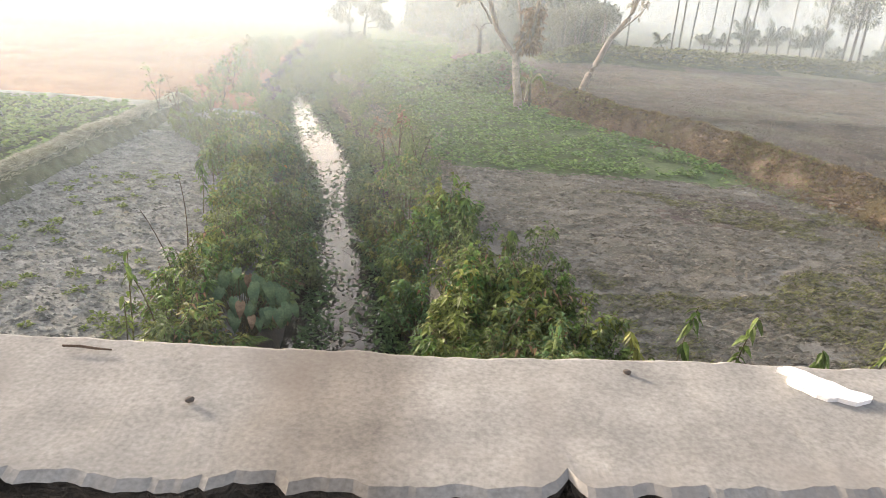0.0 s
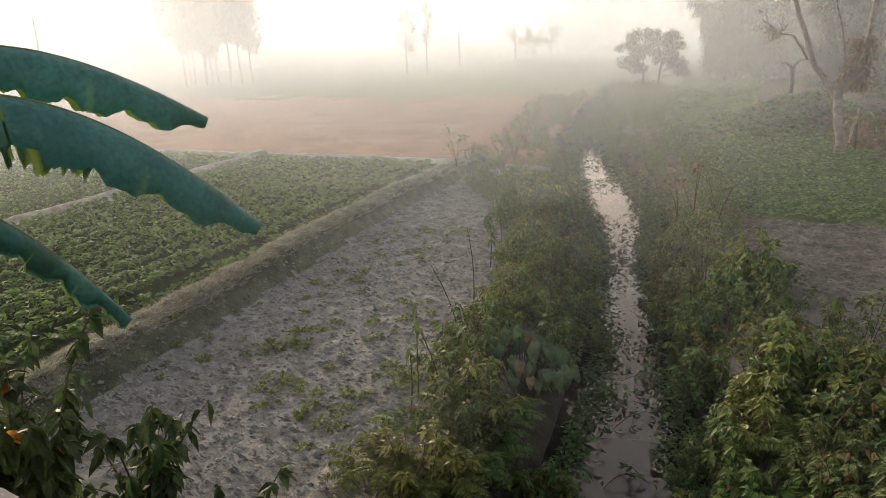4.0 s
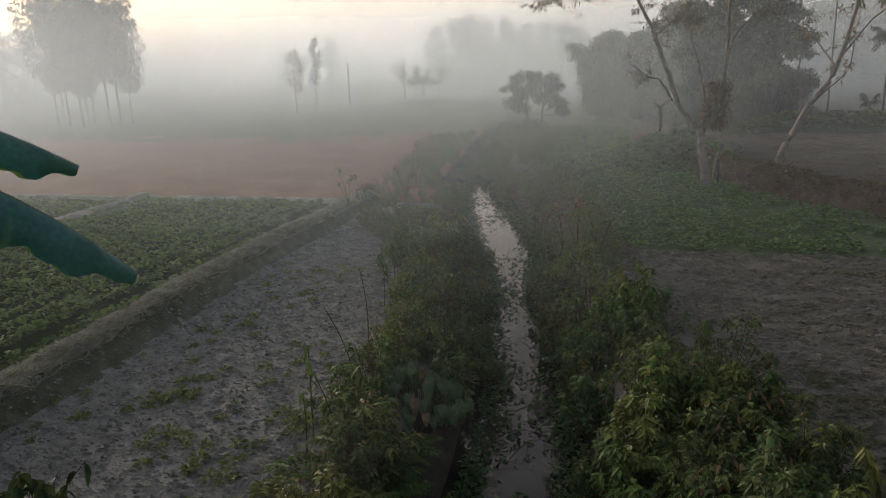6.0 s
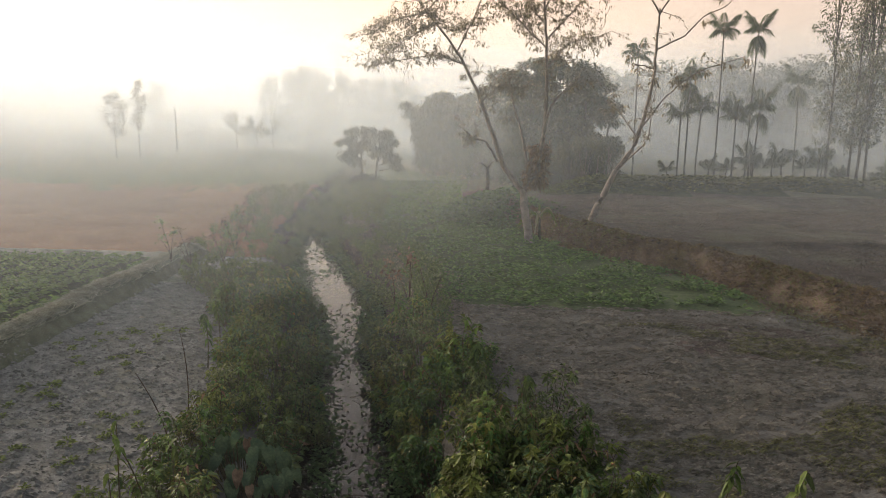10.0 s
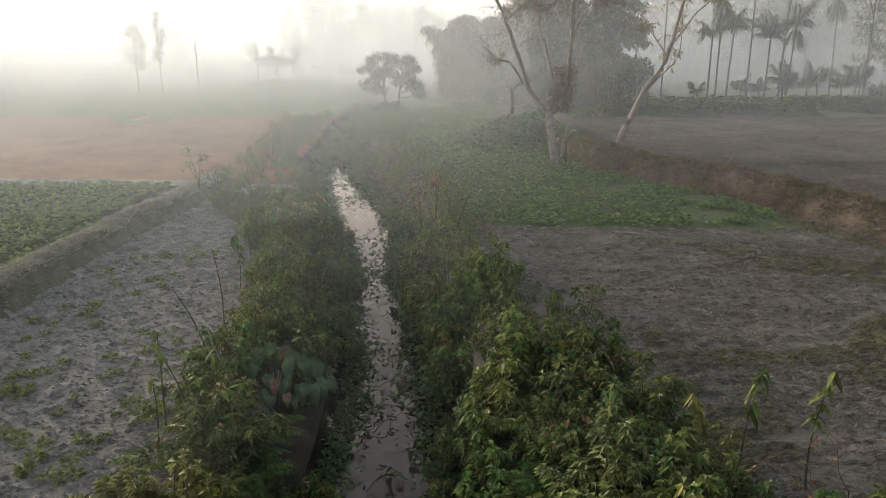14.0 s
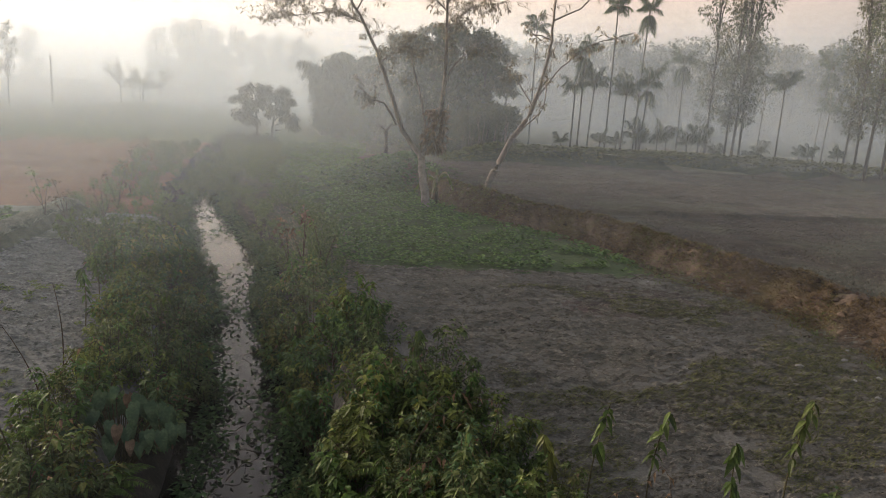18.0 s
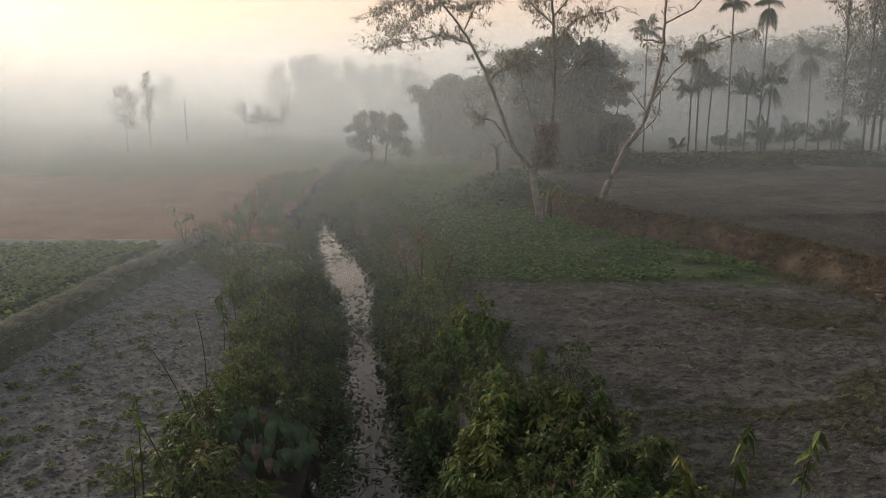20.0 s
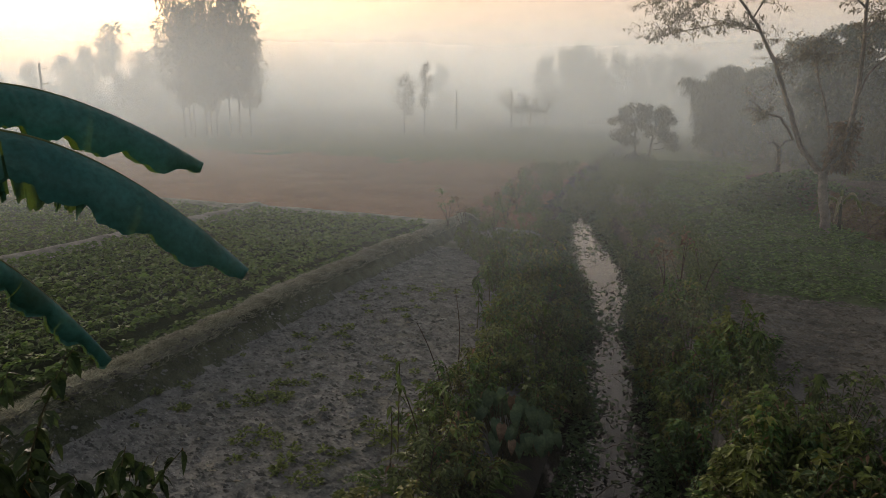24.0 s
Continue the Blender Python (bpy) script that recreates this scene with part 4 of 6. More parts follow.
stuff("bund_tussocks", "reddish dry grass on the eroded bund", "grass", turf(n, x, y, 0.06, 0.17, 0.28, 0.9, 0.018, 1.0, False, (0.1, 0.8)), RUSTGRASS)
n = 30000
y = 6 + 22 * rng.random(n) ** 1.3
x = rb(y) + 0.2 + rng.normal(0, 0.5, n)
stuff("bund_weeds", "olive grass tufts on the eroded bund", "grass", turf(n, x, y, 0.06, 0.18, 0.46, 0.8, 0.014, 1.0, False, (0.1, 0.8)), GRASS)
n = 9000
y = 14.5 + 15 * rng.random(n)
x = stream_r(y) + 0.4 + 1.8 * rng.random(n)
stuff("bank_grass", "brown dry grass on the ditch bank", "grass", turf(n, x, y, 0.1, 0.3, 0.3, 0.9, 0.014), DRYGRASS)
n = 110000
y = 7 + 29 * rng.random(n) ** 1.2
x = rb(y) + 1 + (26 - rb(y)) * rng.random(n)
stuff("terrace_grass", "thin low grass on the dark fallow terrace", "grass", turf(n, x, y, 0.04, 0.10, 0.33, 0.9, 0.022, 2.5, False, (0.4, 1.3)), TUFT)

# leaves and drowned stems on the water's edge
s = Soup()
n = 11000
y = 5.0 + 24 * rng.random(n) ** 1.4
side = rng.random(n) < 0.5
e = np.abs(rng.normal(0, 1, n)) * np.interp(y, [7, 9], [0.19, 0.25]) + 0.5 * (fbm(y * 1.6, np.where(side, 4.0, 9.0)) - 0.45) * (y > 8) - 0.22
x = np.where(side, stream_l(y) + 0.15 + e, stream_r(y) - 0.05 - e)
keep = rng.random(n) < np.interp(y, [5, 8, 11], [0.75, 0.85, 1.0])
x, y, n = x[keep], y[keep], int(keep.sum())
a = rng.uniform(0, 2 * np.pi, n)
leaves(s, np.stack([x, y, np.full(n, WATER + 0.01) + 0.10 * rng.random(n) ** 2], 1), np.stack([np.cos(a), np.sin(a), rng.uniform(-0.2, 0.9, n)], 1), rng.uniform(0.06, 0.13, n), 0.5, 0.3, 0.5)
n = 5200
y = 13.5 + 15.5 * rng.random(n)
side = rng.random(n) < 0.55
e = np.abs(rng.normal(0, 0.2, n)) + 0.55 * np.maximum(0, fbm(y * 1.1, np.where(side, 2.0, 7.0)) - 0.42) - 0.1
e = np.where((rng.random(n) < 0.3) & (fbm(y * 2.3, 1.5) > 0.5), rng.uniform(0, 1.5, n), e)
x = np.where(side, stream_l(y) + e, stream_r(y) - e)
a = rng.uniform(0, 2 * np.pi, n)
leaves(s, np.stack([x, y, WATER + 0.02 + 0.2 * rng.random(n) ** 2], 1), np.stack([np.cos(a), np.sin(a), rng.uniform(-0.2, 1.0, n)], 1), rng.uniform(0.09, 0.2, n), 0.45, 0.3, 0.6)
stuff("water_weeds", "dark leafy weeds growing out of the water edge", "weeds", s, LEAFB)


# clods broken off the eroded bund
s = Soup()
n = 3200
y = 8 + 18 * rng.random(n) ** 1.2
x = rb(y) + 0.25 + rng.normal(0, 0.42, n)
sz = 0.014 + 0.075 * rng.random(n) ** 3
v = (np.stack([x, y, land(x, y)], 1)[:, None] + oct_v[None] * sz[:, None, None] * rng.uniform(0.6, 1.4, (n, 6, 3))).reshape(-1, 3)
i6 = np.arange(n)[:, None] * 6
f = np.concatenate([i6 + t for t in ([0, 1, 4], [1, 2, 4], [2, 3, 4], [3, 0, 4], [1, 0, 5], [2, 1, 5], [3, 2, 5], [0, 3, 5])])
s.v, s.f, s.n = [v], [tuple(q) for q in f.tolist()], len(v)
stuff("bund_clods", "crumbled brown earth clods on the eroded bund", "clods", s, BCLOD)


def loose_stone(x, y, r, seed):
    """A pale, rounded and dented stone half sunk in the soil."""
    q = np.random.default_rng(seed)
    bm = bmesh.new()
    bmesh.ops.create_icosphere(bm, subdivisions=2, radius=1)
    for v in bm.verts:
        v.co *= 1 + 0.25 * noise.noise(v.co * 1.6 + Vector((seed, 0, 0)))
    me = bpy.data.meshes.new("stone")
    bm.to_mesh(me), bm.free()
    me.materials.append(PALESTONE)
    ob = thing("stone", "pale stone lying on the bare plot by the bund", "stone", pose(x, y, float(land(x, y)) + r * 0.15, 0, 0, q.uniform(0, 360)), "stones on the bare plot", me)
    ob.scale = (r, r * q.uniform(0.6, 0.9), r * q.uniform(0.4, 0.6))


for i_, (x_, y_) in enumerate([(7.4, 8.7), (7.75, 9.0), (8.3, 9.7), (8.2, 10.4), (7.0, 12.4), (7.8, 9.6), (8.5, 8.9), (7.2, 10.1), (6.7, 15.2), (8.6, 10.9)]):
    loose_stone(x_, y_, 0.035 + 0.012 * (i_ % 4), i_ + 3)


def fallen_leaf(x, y, L, seed):
    """A curled pale leaf lying on the soil."""
    global rng
    rng = np.random.default_rng(seed)
    s = Soup()
    a = rng.uniform(0, 6.28)
    leaves(s, [(0, 0, 0.012)], [(math.cos(a), math.sin(a), 0.12)], L, 0.55, 0.5, 0.3, True)
    thing("fallen_leaf", "pale dry fallen leaf on the tilled soil", "leaf", pose(x, y, float(land(x, y)) + 0.015, 0, 0, 0), "fallen leaves on the tilled plot", s.mesh("fallen_leaf", PALELEAF))


for i_, (x_, y_) in enumerate([(-5.1, 5.6), (-4.8, 5.5), (-5.4, 11.0), (-6.9, 10.3), (-3.6, 11.7), (-3.9, 11.3), (-5.3, 13.1), (-3.4, 12.1), (-6.2, 8.4), (-4.4, 7.3), (-5.8, 6.1), (-6.7, 14.0)]):
    fallen_leaf(x_, y_, 0.08 + 0.02 * (i_ % 3), 640 + i_)


def weed_meshes(seed, n=26, size=0.085):
    global rng
    rng = np.random.default_rng(seed)
    lf = Soup()
    a = rng.uniform(0, 2 * np.pi, n)
    r = rng.uniform(0.01, 0.1, n)
    leaves(lf, np.stack([np.cos(a) * r, np.sin(a) * r, rng.uniform(0, 0.07, n)], 1), np.stack([np.cos(a), np.sin(a), rng.uniform(0.1, 1.0, n)], 1), size * rng.uniform(0.6, 1.3, n), 0.5, 0.3, 0.5)
    return lf.mesh("leaves", GRASS)


WEEDS = [(("weed", "small green weed tuft growing in tilled soil", "weed"), [("leaves", weed_meshes(300 + i, 34, 0.10))]) for i in range(4)]
rng = np.random.default_rng(41)
spots = []
while len(spots) < 75:
    y = 4.6 + 9 * rng.random() ** 1.5
    x = -7.5 + (lw(y) + 7.5) * rng.random()
    if fbm(x * 0.6, y * 0.6) > 0.38:
        spots.append((x, y, rng.uniform(0.35, 0.75)))
for cx_, cy_, cr_, k_ in ((-5.85, 7.5, 0.55, 16), (-4.2, 6.0, 0.5, 12), (-6.4, 9.9, 0.5, 9), (-5.2, 6.3, 0.4, 8), (-3.7, 6.9, 0.4, 8), (-6.9, 6.6, 0.4, 6), (-4.9, 9.0, 0.5, 6), (-6.6, 12.6, 0.7, 8), (-5.0, 14.8, 0.8, 8)):
    spots += [(cx_ + rng.normal(0, cr_ * 0.6), cy_ + rng.normal(0, cr_ * 0.6), rng.uniform(0.45, 0.9)) for _ in range(k_)]
plant_out(WEEDS, spots, "weeds in the tilled plot")


def stalk(name, label, x, y, h, lean, leafy, seed, zbase=None, droop=True, top_mat=None):
    """A thin upright stem; leafy ones end in a drooping head of leaves."""
    global rng
    rng = np.random.default_rng(seed)
    z = float(land(x, y)) if zbase is None else zbase
    ob = thing(name, label, "plant", pose(x, y, z - 0.03, 0, 0, rng.uniform(-20, 20)), "tall stalks on the banks")
    st, lf = Soup(), Soup()
    u = np.linspace(0, 1, 8)
    pts = np.stack([lean * h * u**1.6, 0.05 * h * np.sin(u * 3), h * u], 1)
    tube(st, pts, np.linspace(0.011, 0.004, 8), 5)
    part("stem", st.mesh("stem", DRYSTEM if not leafy else STEM), ob)
    if leafy:
        m = leafy
        q = 1 - 0.5 * rng.random(m) ** 1.6
        p = np.stack([np.interp(q, u, pts[:, c]) for c in range(3)], 1)
        a = rng.uniform(0, 2 * np.pi, m)
        leaves(lf, p, np.stack([np.cos(a) * 0.9, np.sin(a) * 0.9, -0.9 + 1.0 * rng.random(m)], 1), rng.uniform(0.08, 0.14, m), 0.5, 0.3, 1.6, True)
        part("leaves", lf.mesh("leaves", top_mat or LEAFA), ob)
    return ob


for i, (x, y, h, ln) in enumerate([(2.42, 6.15, 1.0, 0.1), (2.96, 5.98, 1.0, 0.12), (3.56, 5.53, 0.95, -0.05), (4.43, 6.06, 1.1, 0.1), (5.6, 5.2, 0.8, 0.1), (2.19, 6.3, 0.7, -0.3), (6.5, 5.3, 0.9, 0.0)]):
    stalk("drooping_weed", "tall weed stem with a drooping green leaf head", x, y, h * 1.22, ln, 24, 500 + i)
for i, (x, y, h, ln) in enumerate([(-0.9, 11.3, 0.95, 0.05), (0.2, 10.2, 0.95, 0.05), (0.9, 9.3, 0.8, 0.05), (-4.4, 12.3, 0.95, -0.05), (-4.25, 11.3, 1.0, 0.0)]):
    stalk("leafy_weed", "tall leafy green weed rising above the bank shrubs", x, y, h, ln, 40, 520 + i)
for i, (x, y, h, ln) in enumerate([(-3.9, 9.6, 1.25, -0.06), (-3.45, 8.0, 1.2, -0.3), (-3.45, 6.7, 1.2, 0.03), (-3.1, 6.6, 1.1, -0.3), (-3.1, 7.0, 0.9, 0.2), (-3.3, 6.2, 0.9, 0.05)]):
    stalk("dry_stalk", "thin bare dry plant stalk beside the tilled plot", x, y, h, ln, 0 if i < 2 else 7, 540 + i)
def seed_stalk(x, y, h, seed):
    """A thin stalk with a loose tuft of dull leaves at its head and a few below."""
    global rng
    rng = np.random.default_rng(seed)
    ob = thing("seed_stalk", "thin brown stalk with a tuft of dull leaves at its head", "plant", pose(x, y, float(land(x, y)) - 0.03, 0, 0, rng.uniform(0, 360)), "tall stalks on the banks")
    st, lf = Soup(), Soup()
    for k in range(3):
        a, hh = rng.uniform(0, 6.28), h * (1, 0.8, 0.62)[k]
        d = np.array([math.cos(a), math.sin(a), 0]) * 0.22 * h
        pts = [(0, 0, 0.1 * k), tuple(d * 0.3 + [0, 0, hh * 0.5]), tuple(d + [0, 0, hh])]
        tube(st, pts, [0.012, 0.009, 0.006], 5)
        m = 16
        p = d + np.array([0, 0, hh]) + rng.normal(0, 0.07, (m, 3))
        leaves(lf, p, rng.normal(0, 1, (m, 3)) * [1, 1, 0.7], rng.uniform(0.08, 0.16, m), 0.5, 0.3, 0.6)
    part("stem", st.mesh("stem", DRYSTEM), ob)
    part("leaves", lf.mesh("leaves", DRYLEAF if seed % 3 else UPLEAF), ob)


for i, (x, y, h) in enumerate([(-7.3, 18.3, 1.3), (-7.9, 18.5, 1.1), (-6.8, 19.4, 1.1), (-7.0, 21.0, 1.4), (-7.6, 24, 1.4), (-8.3, 27, 1.5), (-1.2, 15.4, 1.35), (-0.7, 14.6, 1.2), (-1.6, 16.4, 1.3)]):
    seed_stalk(x, y, h, 560 + i)



def drowned_stem(x, y, L, turn, seed):
    """A thin dark stem rising out of the water, with a spray of dark leaves."""
    global rng
    rng = np.random.default_rng(seed)
    ob = thing("drowned_stem", "thin dark plant stem trailing in the ditch water", "plant", pose(x, y, WATER, 0, 0, turn), "stems in the water")
    u = np.linspace(0, 1, 9)
    pts = np.stack([L * u, 0.1 * L * np.sin(u * 4 + seed), 0.02 + 0.10 * np.sin(u * 3.1)], 1)
    s = Soup()
    tube(s, pts, np.linspace(0.006, 0.003, 9), 5)
    part("stem", s.mesh("stem", DRYSTEM), ob)
    s = Soup()
    m = 9
    a = rng.uniform(-1.2, 1.2, m)
    leaves(s, pts[rng.integers(4, 9, m)], np.stack([np.cos(a), np.sin(a), rng.uniform(-0.2, 0.9, m)], 1), rng.uniform(0.07, 0.13, m), 0.36, 0.3, 0.6, True)
    part("leaves", s.mesh("leaves", LEAFB), ob)


for i, (x, y) in enumerate([(-0.6, 5.9), (-1.2, 6.1), (-0.5, 6.6), (-1.3, 6.7), (-0.9, 7.0), (-0.95, 7.6), (-1.4, 7.9), (-1.1, 8.5), (-1.5, 9.2), (-1.3, 9.9), (-1.7, 10.6), (-1.9, 11.8), (-2.1, 13.0), (-2.6, 14.6), (-3.2, 17.5), (-3.9, 20.0)]):
    drowned_stem(x, y, 0.3 + 0.07 * (i % 4), i * 131, 600 + i)


def dry_vine(x, y, L, turn, seed):
    """A thin bare stem arching over the shrubs."""
    global rng
    rng = np.random.default_rng(seed)
    ob = thing("dry_vine", "thin dry vine stem arching over the bank shrubs", "vine", pose(x, y, float(land(x, y)), 0, 0, turn), "dry vines on the banks")
    u = np.linspace(0, 1, 12)
    pts = np.stack([L * u, 0.12 * np.sin(u * 5 + seed), 0.45 + 0.42 * np.sin(u * rng.uniform(2.2, 3.0)) + 0.03 * np.sin(u * 17)], 1)
    pts[0, 2] = 0.05
    s = Soup()
    tube(s, pts, np.linspace(0.005, 0.0025, 12), 5)
    part("stem", s.mesh("stem", DRYSTEM), ob)
    s = Soup()
    p = pts[[4, 6, 8, 10, 11]]
    a = rng.uniform(0, 6.28, 5)
    leaves(s, p, np.stack([np.cos(a), np.sin(a), -0.8 + 0 * a], 1), 0.08, 0.45, 0.4, 0.8)
    part("leaves", s.mesh("leaves", DRYLEAF), ob)


for i, (x, y) in enumerate([(0.8, 7.2), (1.5, 6.6), (1.2, 5.9), (2.2, 5.6), (0.6, 6.3), (3.0, 5.2), (4.1, 5.0), (0.3, 8.4), (-2.8, 6.0), (-2.4, 5.6), (-3.0, 8.6), (1.9, 5.1), (5.2, 5.1), (-0.2, 9.6)]):
    dry_vine(x, y, 0.5 + 0.1 * (i % 5), i * 97, 580 + i)


def heart_plant():
    """The broad blue-green leaves by the ditch."""
    global rng
    rng = np.random.default_rng(61)
    ob = thing("broad_leaf_plant", "cluster of broad blue-green drooping heart-shaped leaves", "plant", pose(-2.5, 7.6, float(land(-2.5, 7.6))))
    for i in range(80):
        a, q = rng.uniform(0, 2 * np.pi), np.sqrt(rng.random())
        top = np.array([math.cos(a) * q * 0.66, math.sin(a) * q * 0.45, 0.80 - 0.42 * q + rng.uniform(-0.08, 0.1)])
        st = Soup()
        tube(st, [(0.2 * top[0], 0.2 * top[1], -0.1), (0.6 * top[0], 0.6 * top[1], 0.55 * top[2]), tuple(top)], [0.008, 0.006, 0.004], 5)
        leaf = Soup()
        d = unit(np.array([math.cos(a) * 0.35, math.sin(a) * 0.35 - 0.2, -0.95]))
        sd = unit(np.cross(d, [0.3, -1, 0.4]))
        nr = np.cross(sd, d)
        L = rng.uniform(0.14, 0.25)
        u = np.array([-0.16, -0.05, 0.12, 0.35, 0.6, 0.82, 1.0])
        w = np.array([0.12, 0.25, 0.30, 0.27, 0.19, 0.09, 0.0]) * L
        v, f = [], []
        for uu, ww in zip(u, w):
            c = top + d * L * uu + nr * 0.05 * math.sin(uu * 3)
            v += [c - sd * ww + nr * 0.25 * ww, c if uu > -0.1 else top + d * L * 0.02, c + sd * ww + nr * 0.25 * ww]
        for k in range(6):
            f += [(k * 3, k * 3 + 1, k * 3 + 4, k * 3 + 3), (k * 3 + 1, k * 3 + 2, k * 3 + 5, k * 3 + 4)]
        leaf.add(v, f)
        lo = part("leaf", leaf.mesh("leaf", LEAFC if i % 9 else DRYLEAF, True), ob)
        part("petiole", st.mesh("petiole", STEM), lo)


heart_plant()


# ---- banana plant ----
def banana_blade(base, mid, tip, width, tears, seed, hang=0.75, side_hint=(0, 0, 1)):
    """Midrib and torn blade of one leaf, along a bowed line."""
    global rng
    rng = np.random.default_rng(seed)
    n = 150
    base, mid, tip = (np.array(p, float) for p in (base, mid, tip))
    ctl = 2 * mid - (base + tip) / 2
    u = np.linspace(0, 1, n)
    line = (base * (1 - u[:, None]) ** 2 + 2 * ctl * (u * (1 - u))[:, None] + tip * u[:, None] ** 2)
    d = unit(np.gradient(line, axis=0))
    sd = unit(np.cross(d, side_hint))
    up = unit(np.cross(sd, d))
    rib = Soup()
    tube(rib, line - up * 0.004, np.linspace(0.012, 0.003, n), 6)
    prof = width * np.clip(np.sin(np.pi * np.clip(u * 0.93 + 0.05, 0, 1)) ** 0.45, 0.05, 1)
    prof[-1] = 0.01
    s = Soup()
    corr = 0.0032 * np.sin(np.arange(n) * 1.05 + rng.uniform(0, 6)) * (0.4 + 1.2 * fbm(np.arange(n) * 0.13, seed * 1.7))
    for sg in (-1, 1):
        cuts = sorted(set([0, n - 1] + [int(c) for c in rng.integers(6, n - 8, tears)]))
        cuts = [c for i, c in enumerate(cuts) if i == 0 or c == n - 1 or (c - cuts[i - 1] > (5 if tears > 3 else 14) and n - c > 8)]
        for a, b in zip(cuts[:-1], cuts[1:]):
            if b - a < 1:
                continue
            k = np.arange(a, b + 1)
            gap = rng.uniform(0.0, 0.5) if tears > 3 else 0.1
            hg = hang + rng.uniform(-0.25, 0.35) * (1 if tears > 3 else 0.3)
            ln = rng.uniform(0.75, 1.05) if tears > 3 else 1.0
            v = []
            for j in range(7):
                q = j / 6
                spread = prof[k] * ln * q
                ang = hg * (0.35 + 0.9 * q)
                wav = (0.022 * np.sin(k * 0.21 + seed) + 0.010 * np.sin(k * 0.47 + 2 * seed)) * q * q + corr[k] * min(1, 2.5 * q)
                p = line[k] + sd[k] * sg * (spread * np.cos(ang))[:, None] - up[k] * (spread * np.sin(ang))[:, None] * 0.9 + up[k] * wav[:, None]
                t = (np.arange(len(k)) - (len(k) - 1) / 2)[:, None]
                p = p - d[k] * t * gap * q * 0.009 * (1 if tears > 3 else 0.2) + d[k] * prof[k][:, None] * 0.25 * q
                v.append(p)
            m = len(k)
            f = [(j * m + i, j * m + i + 1, (j + 1) * m + i + 1, (j + 1) * m + i) for j in range(6) for i in range(m - 1)]
            s.add(np.concatenate(v), f)
    return rib.mesh("midrib", RIB, True), s.mesh("blade", BANANA, True)


def banana():
    off = np.array([0.03, 0.19, -0.01])
    root = Vector((-3.52, 1.64, 0.9))
    ob = thing("banana_plant", "tall banana plant with torn drooping blue-green leaves", "banana plant", Matrix.Translation(root))
    s = Soup()
    tube(s, [(0, 0, -0.6), (0.02, 0, 0.8), (0.0, 0.0, 1.8), (-0.02, 0.03, 2.5), (0.03, 0.08, 3.1)], [0.13, 0.12, 0.10, 0.08, 0.05], 14)
    part("pseudostem", s.mesh("pseudostem", BANSTEM, True), ob)
    # petiole start height, blade base, middle, tip, width, tears, hang, facing
    long_leaves = [
        (2.75, (-3.25, 1.78, 4.01), (-2.98, 2.20, 4.065), (-2.65, 2.84, 3.70), 0.235, 1, 1.05, (0, 0, 1)),
        (2.65, (-3.10, 1.70, 3.88), (-2.67, 2.11, 3.81), (-2.25, 2.66, 3.22), 0.25, 2, 0.95, (0, 0, 1)),
        (2.55, (-3.20, 1.75, 3.80), (-2.98, 2.05, 3.80), (-2.75, 2.35, 3.60), 0.24, 13, 1.25, (0, 0, 1)),
        (2.35, (-3.43, 1.88, 3.50), (-3.30, 2.23, 3.20), (-3.25, 2.67, 2.60), 0.15, 2, 1.35, (0, 0, 1)),
        (2.95, (-3.30, 1.40, 4.42), (-2.97, 1.62, 4.59), (-2.72, 1.92, 4.45), 0.40, 0, 1.1, (0, 0, 1)),
        (2.9, (-3.35, 1.50, 4.30), (-3.18, 1.70, 4.28), (-3.10, 1.78, 3.92), 0.15, 4, 1.4, (0, 0, 1)),
    ]
    short_leaves = [
        (2.9, (-3.5, 1.6, 4.3), (-3.45, 1.75, 4.75), (-3.3, 2.1, 5.2), 0.22, 5, 0.4, (0.5, -0.8, 0.2)),
        (2.8, (-3.6, 1.2, 4.1), (-3.7, 0.7, 4.3), (-3.75, 0.2, 3.9), 0.26, 6, 0.8, (0, 0, 1)),
        (2.0, (-2.9, 1.0, 3.47), (-2.27, 0.98, 3.28), (-1.96, 0.97, 3.11), 0.30, 0, 1.25, (0, 0, 1)),
        (2.2, (-2.98, 1.11, 3.34), (-2.85, 1.16, 3.34), (-2.75, 1.2, 3.30), 0.06, 0, 1.3, (0, 0, 1)),
        (3.0, (-3.23, 1.61, 4.32), (-3.05, 1.76, 4.21), (-3.15, 1.71, 3.86), 0.15, 1, 0.9, (0, 0, 1)),
        (3.0, (-3.48, 1.51, 4.32), (-3.35, 1.58, 4.16), (-3.38, 1.57, 3.60), 0.17, 2, 0.35, (-0.91, 0.42, 0)),
        (3.0, (-3.55, 1.47, 4.32), (-3.46, 1.53, 4.10), (-3.48, 1.51, 3.45), 0.19, 2, 0.3, (-0.91, 0.42, 0)),
        (2.9, (-3.45, 1.5, 4.25), (-3.38, 1.78, 4.1), (-3.36, 1.95, 3.5), 0.26, 3, 1.25, (0, 0, 1)),
        (2.9, (-3.62, 1.5, 4.2), (-3.58, 1.8, 4.1), (-3.55, 2.0, 3.6), 0.28, 3, 1.2, (0, 0, 1)),
        (2.6, (-3.8, 1.7, 3.9), (-4.3, 2.0, 4.0), (-4.8, 2.2, 3.6), 0.24, 6, 0.9, (0, 0, 1)),
    ]
    for i, (h, b, m, t, w, tears, hang, hint) in enumerate(long_leaves + short_leaves):
        b, m, t = (np.array(p) + off - np.array(root) for p in (b, m, t))
        rib, blade = banana_blade(b, m, t, w, tears, 700 + i, hang, hint)
        lo = part("leaf", blade, ob)
        part("midrib", rib, lo)
        s = Soup()
        st = np.array([0.0, 0.04, h])
